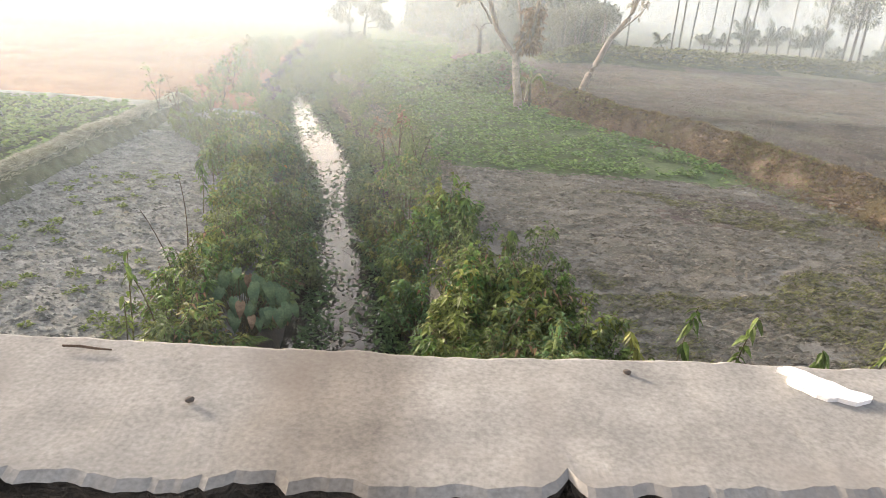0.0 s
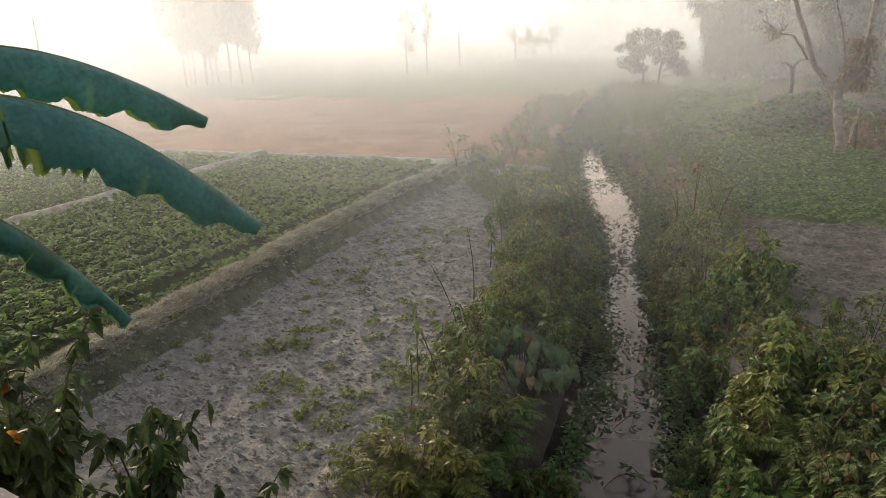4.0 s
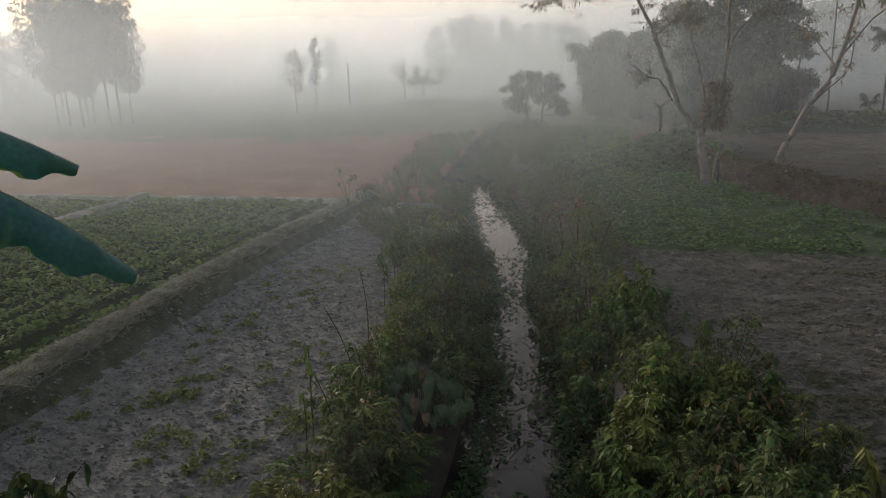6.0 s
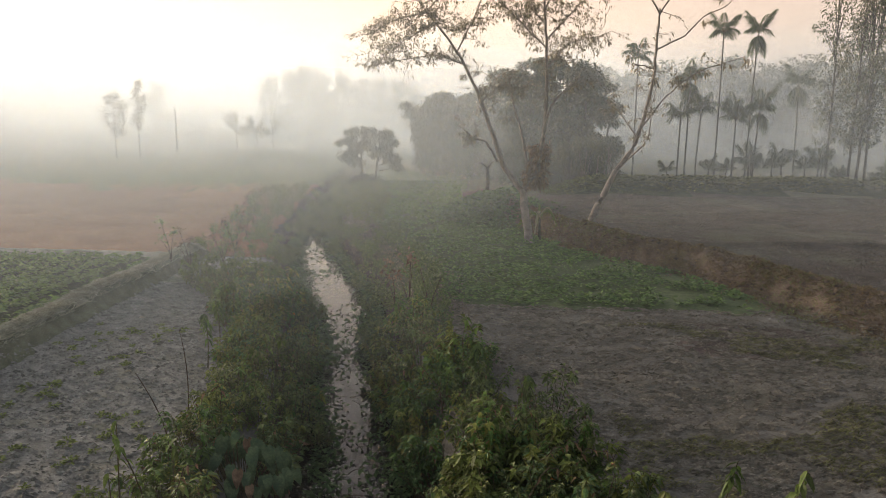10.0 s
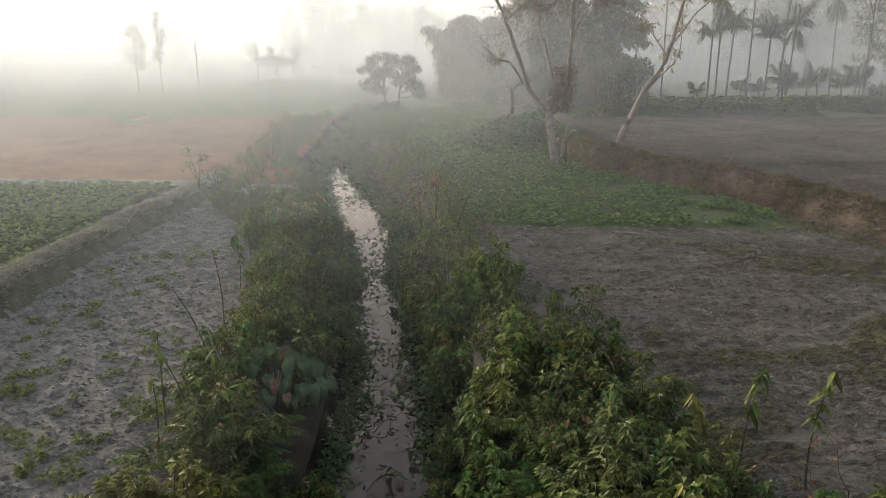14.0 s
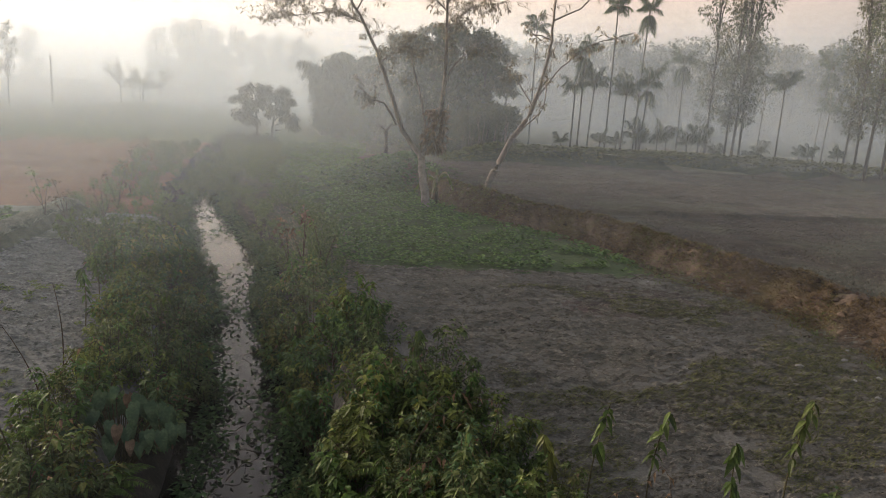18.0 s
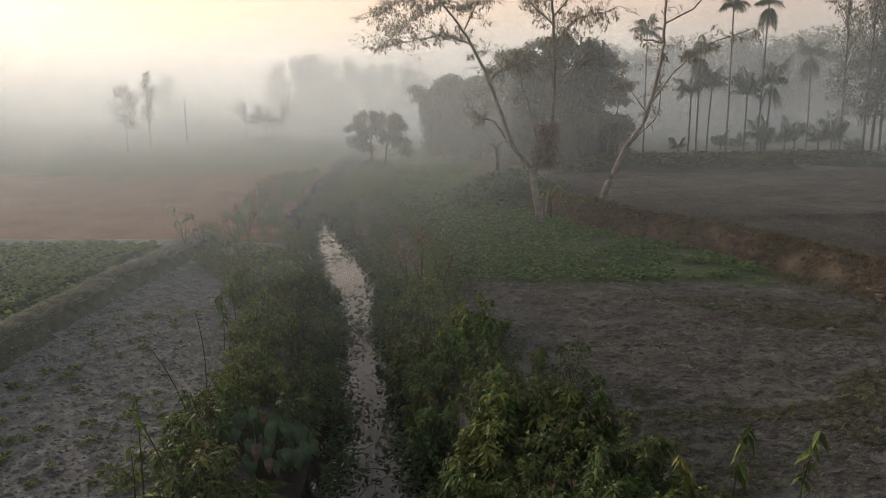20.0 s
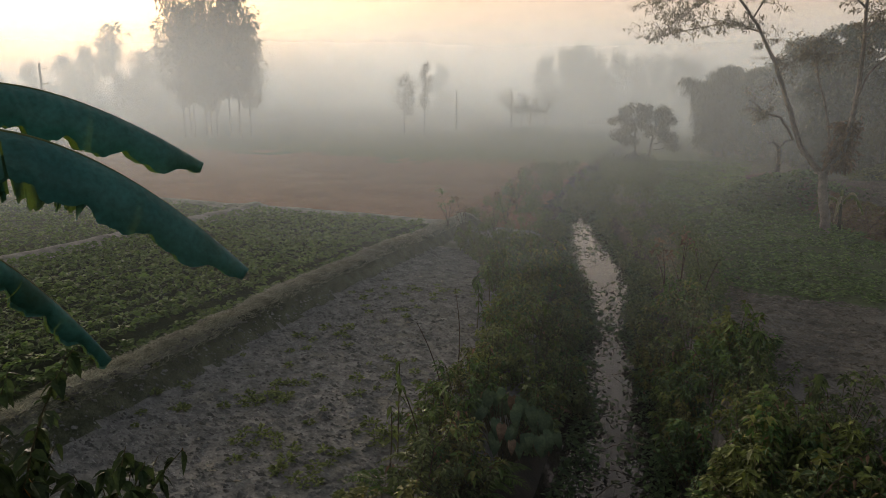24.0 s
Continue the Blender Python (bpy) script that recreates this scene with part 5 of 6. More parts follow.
        u = np.linspace(0, 1, 7)[:, None]
        c = (st + b) / 2 + np.array([0, 0, 0.12])
        tube(s, st * (1 - u) ** 2 + 2 * c * u * (1 - u) + b * u**2, np.linspace(0.03, 0.014, 7), 7)
        part("petiole", s.mesh("petiole", BANSTEM, True), lo)


banana()


def dead_leaves_of_banana():
    ob = thing("banana_trash", "dark withered banana leaves hanging round the stem", "dead leaves", pose(-3.52, 1.64, 0.9))
    for i, (a, h, L) in enumerate([(20, 3.35, 0.75), (60, 3.3, 0.7), (130, 3.2, 0.8), (-30, 3.2, 0.8), (45, 3.0, 0.6), (85, 3.45, 0.8), (0, 3.5, 0.7)]):
        d = np.array([math.cos(radians(a)), math.sin(radians(a)), 0])
        b = np.array([0, 0.04, h]) + d * 0.08
        rib, blade = banana_blade(b + d * 0.12 + [0, 0, 0.1], b + d * 0.3 + [0, 0, -0.15], b + d * 0.36 + [0, 0, -L], 0.15, 5, 760 + i, 1.3)
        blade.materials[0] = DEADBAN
        lo = part("leaf", blade, ob)
        part("midrib", rib, lo)


dead_leaves_of_banana()


def roadside_bush(x, y, z, h, spread, n, seed, label):
    global rng
    rng = np.random.default_rng(seed)
    ob = thing("roadside_bush", label, "bush", pose(x, y, z), "bushes below the road")
    st, lf, old = Soup(), Soup(), Soup()
    for i in range(n):
        a = rng.uniform(0, 2 * np.pi)
        q = rng.uniform(0.2, 1)
        top = np.array([math.cos(a) * spread * q, math.sin(a) * spread * q, h * rng.uniform(0.55, 1.05)])
        u = np.linspace(0, 1, 7)[:, None]
        c = np.array([top[0] * 0.2, top[1] * 0.2, top[2] * 0.7])
        pts = c * 2 * u * (1 - u) + top * u**2
        tube(st, pts, np.linspace(0.010, 0.003, 7), 5)
        m = 26
        k = rng.uniform(0.3, 1, m)
        p = np.stack([np.interp(k, u[:, 0], pts[:, cc]) for cc in range(3)], 1)
        b = rng.uniform(0, 2 * np.pi, m)
        w = np.stack([np.cos(b) * 0.6, np.sin(b) * 0.6, rng.uniform(-1.0, 0.1, m)], 1)
        o = rng.random(m) < 0.02
        leaves(lf, p[~o], w[~o], rng.uniform(0.085, 0.145, (~o).sum()), 0.55, 0.35, 0.7, True)
        leaves(old, p[o], w[o], rng.uniform(0.08, 0.13, o.sum()), 0.55, 0.4, 0.9, True)
    part("stem", st.mesh("stem", STEM), ob)
    part("leaves", lf.mesh("leaves", SHADYLEAF), ob)
    if old.n:
        part("dying_leaves", old.mesh("dying_leaves", AUTUMN), ob, "orange dying leaves")


roadside_bush(-3.5, 2.0, 1.55, 1.75, 0.3, 7, 801, "tall dark drooping-leaved bush beside the banana")
roadside_bush(-3.6, 2.4, 1.2, 1.5, 0.45, 9, 802, "dark drooping-leaved bush with orange dying leaves")
roadside_bush(-3.35, 2.8, 0.9, 1.15, 0.5, 9, 804, "green straggling bush with orange dying leaves")
roadside_bush(-4.2, 2.6, 1.0, 1.5, 0.5, 9, 803, "dark straggling bush below the road")
roadside_bush(-3.0, 3.3, 0.4, 1.0, 0.5, 8, 805, "dark leafy bush on the embankment foot")
roadside_bush(-4.0, 3.4, 0.4, 1.1, 0.55, 8, 806, "green leafy bush on the embankment foot")


# ---- trees ----
def limb(soup, pts, r0, r1, sides=7):
    pts = np.asarray(pts, float)
    k = np.linspace(0, len(pts) - 1, (len(pts) - 1) * 4 + 1)
    q = np.stack([np.interp(k, np.arange(len(pts)), pts[:, c]) for c in range(3)], 1)
    q[1:-1] = (q[:-2] + 2 * q[1:-1] + q[2:]) / 4
    q[1:-1] += rng.normal(0, 0.012, q[1:-1].shape)
    tube(soup, q, np.linspace(r0, r1, len(q)), sides)
    return q


def twigs(wood, leafs, line, start, n, length, leaf_size, per, up=0.3, r=0.012, droop=0.6):
    """Side twigs with leaves along the outer part of a limb, with a second order of twiglets."""
    for i in range(n):
        k = rng.uniform(start, 1.0) * (len(line) - 1)
        j = int(min(k, len(line) - 2))
        p = line[j] + (line[j + 1] - line[j]) * (k - j)
        d = unit(rng.normal(0, 1, 3) * [1, 1, 0.6] + [0, 0, up])
        L = length * rng.uniform(0.5, 1.2)
        bend = unit(rng.normal(0, 1, 3)) * L * 0.2
        pts = np.array([p, p + d * L * 0.5 + bend, p + d * L + np.array([0, 0, -0.08 * L])])
        tube(wood, pts, [r, r * 0.7, r * 0.35], 4)
        for b in range(2):
            e = unit(d + rng.normal(0, 0.7, 3))
            q0 = pts[1] + (pts[2] - pts[1]) * rng.random()
            q1 = q0 + e * L * 0.5
            tube(wood, [q0, q1], [r * 0.5, r * 0.25], 3)
            m = per // 3
            t = rng.random(m)[:, None]
            leaves(leafs, q0 + (q1 - q0) * t + rng.normal(0, 0.05, (m, 3)), rng.normal(0, 1, (m, 3)) * [1, 1, 0.5] + e * 0.6 + [0, 0, -droop], leaf_size * rng.uniform(0.6, 1.2, m), 0.42, 0.3, 0.5)
        m = per // 2
        t = rng.random(m)[:, None] * 0.8 + 0.2
        leaves(leafs, p + (pts[2] - p) * t + rng.normal(0, 0.06, (m, 3)), rng.normal(0, 1, (m, 3)) * [1, 1, 0.5] + d * 0.5 + [0, 0, -droop], leaf_size * rng.uniform(0.6, 1.2, m), 0.42, 0.3, 0.5)


def turn_to(x, y):
    """Turn about z that sets a thing's x axis across the line from the bridge."""
    return math.degrees(math.atan2(y, x)) - 90


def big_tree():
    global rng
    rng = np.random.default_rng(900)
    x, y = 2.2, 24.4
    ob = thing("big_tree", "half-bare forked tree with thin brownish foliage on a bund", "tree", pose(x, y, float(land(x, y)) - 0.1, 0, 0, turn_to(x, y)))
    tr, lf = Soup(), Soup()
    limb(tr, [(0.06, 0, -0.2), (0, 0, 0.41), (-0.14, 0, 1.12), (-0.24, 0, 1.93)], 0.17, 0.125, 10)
    part("trunk", tr.mesh("trunk", PALEBARK, True), ob, "pale grey bare trunk")
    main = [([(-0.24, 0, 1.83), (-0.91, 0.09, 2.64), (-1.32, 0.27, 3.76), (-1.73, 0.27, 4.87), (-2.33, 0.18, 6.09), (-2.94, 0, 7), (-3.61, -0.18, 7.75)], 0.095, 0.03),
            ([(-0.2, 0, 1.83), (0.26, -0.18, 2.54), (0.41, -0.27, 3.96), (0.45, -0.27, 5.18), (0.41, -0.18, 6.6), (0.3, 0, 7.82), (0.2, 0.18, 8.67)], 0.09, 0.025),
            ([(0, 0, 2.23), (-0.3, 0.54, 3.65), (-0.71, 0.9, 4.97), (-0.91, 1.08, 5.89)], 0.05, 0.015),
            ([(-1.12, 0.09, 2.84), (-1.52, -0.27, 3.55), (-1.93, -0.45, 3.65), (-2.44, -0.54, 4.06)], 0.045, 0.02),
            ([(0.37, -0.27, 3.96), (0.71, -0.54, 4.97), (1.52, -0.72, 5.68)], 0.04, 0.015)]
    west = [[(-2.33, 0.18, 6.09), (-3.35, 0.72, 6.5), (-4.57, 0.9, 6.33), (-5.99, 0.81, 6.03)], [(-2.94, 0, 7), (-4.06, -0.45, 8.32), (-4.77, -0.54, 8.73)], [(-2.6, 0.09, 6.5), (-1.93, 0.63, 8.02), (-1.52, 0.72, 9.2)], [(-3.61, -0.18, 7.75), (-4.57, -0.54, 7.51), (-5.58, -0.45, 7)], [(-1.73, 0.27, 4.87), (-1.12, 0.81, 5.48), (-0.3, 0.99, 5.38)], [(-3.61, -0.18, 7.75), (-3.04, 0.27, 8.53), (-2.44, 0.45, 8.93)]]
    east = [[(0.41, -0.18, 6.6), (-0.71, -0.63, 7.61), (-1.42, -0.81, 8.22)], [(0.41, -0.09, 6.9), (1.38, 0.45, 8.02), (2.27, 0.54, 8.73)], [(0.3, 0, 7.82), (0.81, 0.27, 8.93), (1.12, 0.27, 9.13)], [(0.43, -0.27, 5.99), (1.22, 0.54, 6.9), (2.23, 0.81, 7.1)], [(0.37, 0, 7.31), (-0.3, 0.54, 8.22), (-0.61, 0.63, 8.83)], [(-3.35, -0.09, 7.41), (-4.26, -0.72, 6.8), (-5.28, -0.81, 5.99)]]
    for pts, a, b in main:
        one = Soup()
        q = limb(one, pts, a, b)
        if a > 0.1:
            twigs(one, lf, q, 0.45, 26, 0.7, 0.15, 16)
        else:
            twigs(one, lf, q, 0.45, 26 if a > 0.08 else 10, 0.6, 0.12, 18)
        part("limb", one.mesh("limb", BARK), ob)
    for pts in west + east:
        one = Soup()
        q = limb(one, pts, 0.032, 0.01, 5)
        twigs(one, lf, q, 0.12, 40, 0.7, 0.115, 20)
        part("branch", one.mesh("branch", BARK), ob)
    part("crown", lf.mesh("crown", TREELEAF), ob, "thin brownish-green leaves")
    s = Soup()
    for i in range(460):
        h = 2.1 + 1.35 * rng.random() ** 1.3
        a = rng.uniform(0, 2 * np.pi)
        c = np.array([0.16 + 0.1 * (h - 2), 0, h])
        p = c + np.array([math.cos(a), math.sin(a), 0]) * rng.uniform(0.05, 0.40)
        leaves(s, [p], [rng.normal(0, 1, 3) + [0, 0, -0.5]], 0.28, 0.35, 0.3, 0.5)
    part("dry_creeper", s.mesh("dry_creeper", DRYLEAF), ob, "bundle of dry brown creeper on the fork")


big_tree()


def sapling(x, y, seed):
    """A small banana sapling with pale, partly withered leaves."""
    global rng
    rng = np.random.default_rng(seed)
    ob = thing("banana_sapling", "small banana sapling with pale withered leaves under the tree", "banana plant", pose(x, y, float(land(x, y)) - 0.05, 0, 0, 20 * seed), "saplings at the forked tree")
    s = Soup()
    tube(s, [(0, 0, 0), (0.02, 0, 0.5), (0, 0.02, 0.9)], [0.06, 0.05, 0.03], 8)
    part("pseudostem", s.mesh("pseudostem", BANSTEM, True), ob)
    for k in range(6):
        a, L = k * 1.25 + rng.uniform(-0.3, 0.3), rng.uniform(0.6, 0.95)
        d = np.array([math.cos(a), math.sin(a), 0])
        b = np.array([0, 0, 0.75 + 0.05 * k])
        rib, blade = banana_blade(b, b + d * L * 0.5 + [0, 0, 0.28], b + d * L + [0, 0, -0.25 - 0.1 * (k % 3)], 0.11, 2, seed * 10 + k, 1.0)
        blade.materials[0] = (WITHER, FERN)[k % 2]
        lo = part("leaf", blade, ob)
        part("midrib", rib, lo)


sapling(2.62, 24.6, 41)


def leaning_tree():
    global rng
    rng = np.random.default_rng(910)
    x, y = 4.75, 26.6
    ob = thing("leaning_tree", "slender leaning tree with bare curved branches", "tree", pose(x, y, float(land(x, y)) - 0.1, 0, 0, turn_to(x, y)))
    tr, lf = Soup(), Soup()
    q = limb(tr, [(-0.04, 0, -0.11), (0.15, 0, 0.55), (0.44, 0, 1.2), (0.81, 0, 2.03)], 0.14, 0.10, 9)
    part("trunk", tr.mesh("trunk", PALEBARK, True), ob, "pale leaning trunk")
    one = Soup()
    q = limb(one, [(0.81, 0, 2.03), (1.42, 0, 2.94), (1.74, 0.1, 4.03), (1.96, 0.2, 5.34), (1.98, 0.1, 6.65), (2.01, 0, 7.74)], 0.09, 0.03)
    twigs(one, lf, q, 0.3, 12, 0.7, 0.16, 10)
    part("limb", one.mesh("limb", BARK), ob)
    low = [([(1.64, 0, 3.6), (2.4, 0.3, 4.69), (3.38, 0.5, 5.56), (5.01, 0.4, 6.1)], 9), ([(1.96, 0.1, 6.32), (2.94, 0.4, 6.82), (3.55, 0.5, 7.52), (4.29, 0.3, 7.78), (4.8, 0.2, 8.65)], 7), ([(2.01, 0, 7.52), (2.55, 0.4, 8.44), (3.6, 0.6, 9.44), (4.95, 0.8, 9.7)], 16), ([(2.01, 0, 7.52), (1.37, -0.5, 8.39), (1.09, -0.6, 9.09)], 9), ([(1.09, 0, 2.29), (1.9, -0.5, 3.16), (1.85, -0.7, 4.58)], 4)]
    high = [([(1.46, 0, 3.27), (0.81, 0.6, 4.14), (0.22, 0.8, 4.58)], 5), ([(2.07, 0, 7.96), (1.85, 0.2, 9.05), (2.4, 0.2, 9.81)], 10), ([(3.16, 0.5, 9.16), (3.49, 0.5, 9.81), (3.92, 0.3, 10.14)], 9), ([(1.98, 0.2, 5.67), (1.2, 0.5, 5.89), (1.74, 0.6, 5.6)], 6)]
    for pts, leafy in low + high:
        one = Soup()
        q = limb(one, pts, 0.034, 0.012, 5)
        twigs(one, lf, q, 0.5, leafy, 0.6, 0.19, 16, 0.15)
        part("branch", one.mesh("branch", BARK), ob)
    part("crown", lf.mesh("crown", TREELEAF), ob, "sparse brownish leaves")


leaning_tree()


def clump_crown(soup, centres, radii, n, size, flat=1.0):
    """Leaves strewn through the shells of many clumps."""
    c = np.asarray(centres, float)
    r = np.asarray(radii, float)
    for ci, ri in zip(c, r):
        d = unit(rng.normal(0, 1, (n, 3)))
        q = ri * rng.uniform(0.35, 1.0, (n, 1)) ** 0.6
        p = ci + d * q * [1, 1, flat]
        leaves(soup, p, d * 0.6 + rng.normal(0, 0.6, (n, 3)) + [0, 0, -0.2], size * rng.uniform(0.6, 1.4, n), 0.55, 0.3, 0.5)


def far_tree_meshes(seed, h, spread, kind, n_clump=26, n_leaf=70, size=0.35, trunk=0.16, bare=0.35, lump=0.33):
    global rng
    rng = np.random.default_rng(seed)
    wd, lf = Soup(), Soup()
    u = np.linspace(0, 1, 9)[:, None]
    sway = np.array([rng.normal(0, 0.03 * h), rng.normal(0, 0.03 * h), 0])
    spine = np.concatenate([np.zeros((9, 2)), u * h], 1) + sway * u**2
    tube(wd, spine, np.linspace(trunk, trunk * 0.15, 9), 7)
    cs, rs = [], []
    for i in range(n_clump):
        t = bare + (1 - bare) * (i + rng.random()) / n_clump
        if kind == "slender":
            w = spread * (math.sin(math.pi * min(1, (t - bare) / (1 - bare) * 0.85 + 0.12)) ** 0.7)
        elif kind == "umbrella":
            w = spread * (0.35 + 0.65 * math.sin(math.pi * min(1, (t - bare) / (1 - bare) * 0.6 + 0.3)))
        else:
            w = spread * math.sqrt(max(0.05, 1 - ((t - bare) / (1 - bare) * 1.5 - 0.7) ** 2))
        a, q = rng.uniform(0, 2 * np.pi), math.sqrt(rng.random())
        base = np.array([np.interp(t * 0.8, u[:, 0], spine[:, c]) for c in range(3)])
        c = np.array([np.interp(t, u[:, 0], spine[:, 0]), np.interp(t, u[:, 0], spine[:, 1]), t * h]) + np.array([math.cos(a) * q * w, math.sin(a) * q * w, 0])
        tube(wd, [base, (base + c) / 2 + [0, 0, 0.05 * h * rng.random()], c], [trunk * 0.3, trunk * 0.2, trunk * 0.08], 4)
        cs.append(c), rs.append(rng.uniform(0.7, 1.3) * (spread * lump if kind != "slender" else spread * 0.45))
    clump_crown(lf, cs, rs, n_leaf, size, 0.75 if kind != "umbrella" else 0.62)
    return wd.mesh("trunk", BARKD), lf.mesh("crown", FARLEAF)


def set_tree(name, label, meshes, x, y, turn, group="", scale=1.0, z=None):
    ob = thing(name, label, "tree", pose(x, y, (float(land(x, y)) if z is None else z) - 0.15, 0, 0, turn), group)
    ob.scale = (scale, scale, scale)
    for nm, me in zip(("trunk", "crown"), meshes):
        part(nm, me, ob)
    return ob


def polar(az, r):
    return -math.sin(radians(az)) * r, math.cos(radians(az)) * r


# tree by the ditch upstream
x, y = polar(8.0, 45)
def layered_tree(seed, pads, stems, size, n_leaf):
    """Trunks, boughs and flat leaf layers; each layer is (x, z, half width, thickness)."""
    global rng
    rng = np.random.default_rng(seed)
    wd, lf = Soup(), Soup()
    for x0, x1, h in stems:
        tube(wd, [(x0, 0, -0.2), (x0 * 0.7 + x1 * 0.3, 0.03, h * 0.4), (x1, 0, h * 0.75), (x1 * 1.1, -0.03, h)], [0.085, 0.07, 0.05, 0.025], 7)
    for x, z, w, t in pads:
        x0, x1, h = min(stems, key=lambda q: abs(q[1] - x))
        dy = rng.uniform(-0.5, 0.5) * w
        fork = np.array([x1, 0, min(h * 0.8, z * 0.75)])
        end = np.array([x, dy, z - t * 0.3])
        tube(wd, [fork, (fork + end) / 2 + [0, 0, -0.08], end], [0.035, 0.026, 0.012], 5)
        m = int(9 + 14 * w)
        a, q = rng.uniform(0, 2 * np.pi, m), np.sqrt(rng.random(m))
        c = np.stack([x + np.cos(a) * q * w, dy + np.sin(a) * q * w * 0.8, z + t * (0.85 * (1 - q * q) - 0.4) + rng.normal(0, 0.1, m)], 1)
        for e in c[::3]:
            tube(wd, [end, (end + e) / 2 + [0, 0, 0.03], e], [0.012, 0.009, 0.004], 3)
        clump_crown(lf, c, rng.uniform(0.14, 0.29, m), n_leaf, size, 0.7)
    return wd.mesh("trunk", BARKD), lf.mesh("crown", FARLEAF)


PADS = [(-0.3, 3.45, 1.15, 0.35), (0.85, 3.3, 0.95, 0.3), (-1.25, 2.85, 0.65, 0.25), (-0.25, 2.55, 0.8, 0.3), (1.35, 2.75, 0.6, 0.25), (-1.35, 1.95, 0.55, 0.25), (-0.75, 1.6, 0.45, 0.25), (1.5, 1.85, 0.5, 0.25), (1.75, 1.4, 0.3, 0.2), (0.6, 2.2, 0.45, 0.2), (0.3, 3.0, 0.7, 0.35), (-0.9, 2.35, 0.5, 0.3), (1.1, 2.3, 0.5, 0.3), (-0.4, 0.55, 0.55, 0.5), (0.15, 0.35, 0.5, 0.5)]
set_tree("ditch_tree", "small flat-topped tree with layered boughs beside the ditch", layered_tree(920, PADS, [(-0.35, -0.45, 3.2), (0.45, 0.7, 3.1)], 0.15, 42), x, y, turn_to(x, y), "trees by the ditch", 1.0)
# slim pair and bare pole in the middle distance
x, y = polar(26.8, 75)
set_tree("slim_tree", "slim airy tree fading in the mist", far_tree_meshes(925, 6.4, 1.1, "slender", 18, 34, 0.30, 0.09, 0.38), x, y, 0, "slim trees in the field")
x, y = polar(25.2, 75)
set_tree("slim_tree", "slim airy tree fading in the mist", far_tree_meshes(926, 7.4, 0.85, "slender", 18, 28, 0.30, 0.09, 0.42), x, y, 0, "slim trees in the field")


def pole(az, r, h, arms, label):
    x, y = polar(az, r)
    ob = thing("utility_pole", label, "pole", pose(x, y, float(land(x, y)) - 0.2, 0, 0, 30), "poles in the field")
    s = Soup()
    tube(s, [(0, 0, 0), (0, 0, h / 2), (0, 0, h)], [0.14, 0.12, 0.09], 8)
    part("shaft", s.mesh("shaft", POLE), ob)
    for k in range(arms):
        s = Soup()
        tube(s, [(-0.1, 0, h - 0.4 - k * 1.1), (0.55, 0, h - 0.4 - k * 1.1)], [0.05, 0.05], 6)
        part("crossarm", s.mesh("crossarm", POLE), ob)
        s = Soup()
        tube(s, [(0.5, 0, h - 0.36 - k * 1.1), (0.5, 0, h - 0.2 - k * 1.1)], [0.05, 0.035], 6)
        part("insulator", s.mesh("insulator", POLE), ob)


pole(22.6, 82, 4.9, 0, "bare thin pole standing in the misty field")
pole(52.8, 62, 6.6, 2, "concrete utility pole with short crossarms")


# eucalyptus stand on the west side
EUC = [far_tree_meshes(930 + i, 14.3, 2.0, "slender", 46, 62, 0.36, 0.13, 0.30) for i in range(3)]
for i, (az, r, sc, k) in enumerate([(43.6, 74, 0.93, 0), (42.9, 76, 0.9, 1), (42.1, 74, 0.95, 2), (41.3, 77, 0.86, 0), (43.2, 79, 0.85, 2), (40.3, 73, 1.05, 1), (39.6, 75, 1.06, 0), (38.8, 74, 0.78, 2), (41.7, 73, 0.7, 1)]):
    x, y = polar(az, r)
    set_tree("eucalyptus", "tall slender tree in a misty stand", EUC[k], x, y, i * 77, "stand of tall trees", sc)
FAR = [far_tree_meshes(940 + i, 11, 2.2, "slender", 26, 60, 0.5, 0.2, 0.12) for i in range(4)]
for i, (az, r, sc) in enumerate([(53.4, 125, 0.8), (51.5, 128, 0.95), (50.0, 122, 1.05), (48.2, 126, 1.35), (46.6, 124, 1.0), (45.2, 128, 1.1), (55.8, 130, 0.85), (58, 125, 0.9), (61, 128, 1.0), (64, 126, 0.9),
                                (15.6, 122, 1.0), (14.2, 120, 1.05), (12.7, 123, 1.15), (11.6, 120, 1.0), (10.2, 124, 1.05), (8.6, 121, 0.95), (7.2, 125, 1.0), (5.9, 120, 0.95), (4.4, 124, 0.9),
                                (23.8, 150, 0.95)]):
    x, y = polar(az, r)
    set_tree("hazy_tree", "large tree blurred by thick mist", FAR[i % 4], x, y, i * 61, "hazy tree line", sc)


# dense grove behind the big tree
GROVE = [far_tree_meshes(950 + i, 8.0, 2.9, "round", 44, 90, 0.25, 0.15, 0.08, 0.22) for i in range(3)]
BROAD = [far_tree_meshes(955 + i, 8.0, 2.9, "round", 40, 90, 0.33, 0.15, 0.08) for i in range(3)]


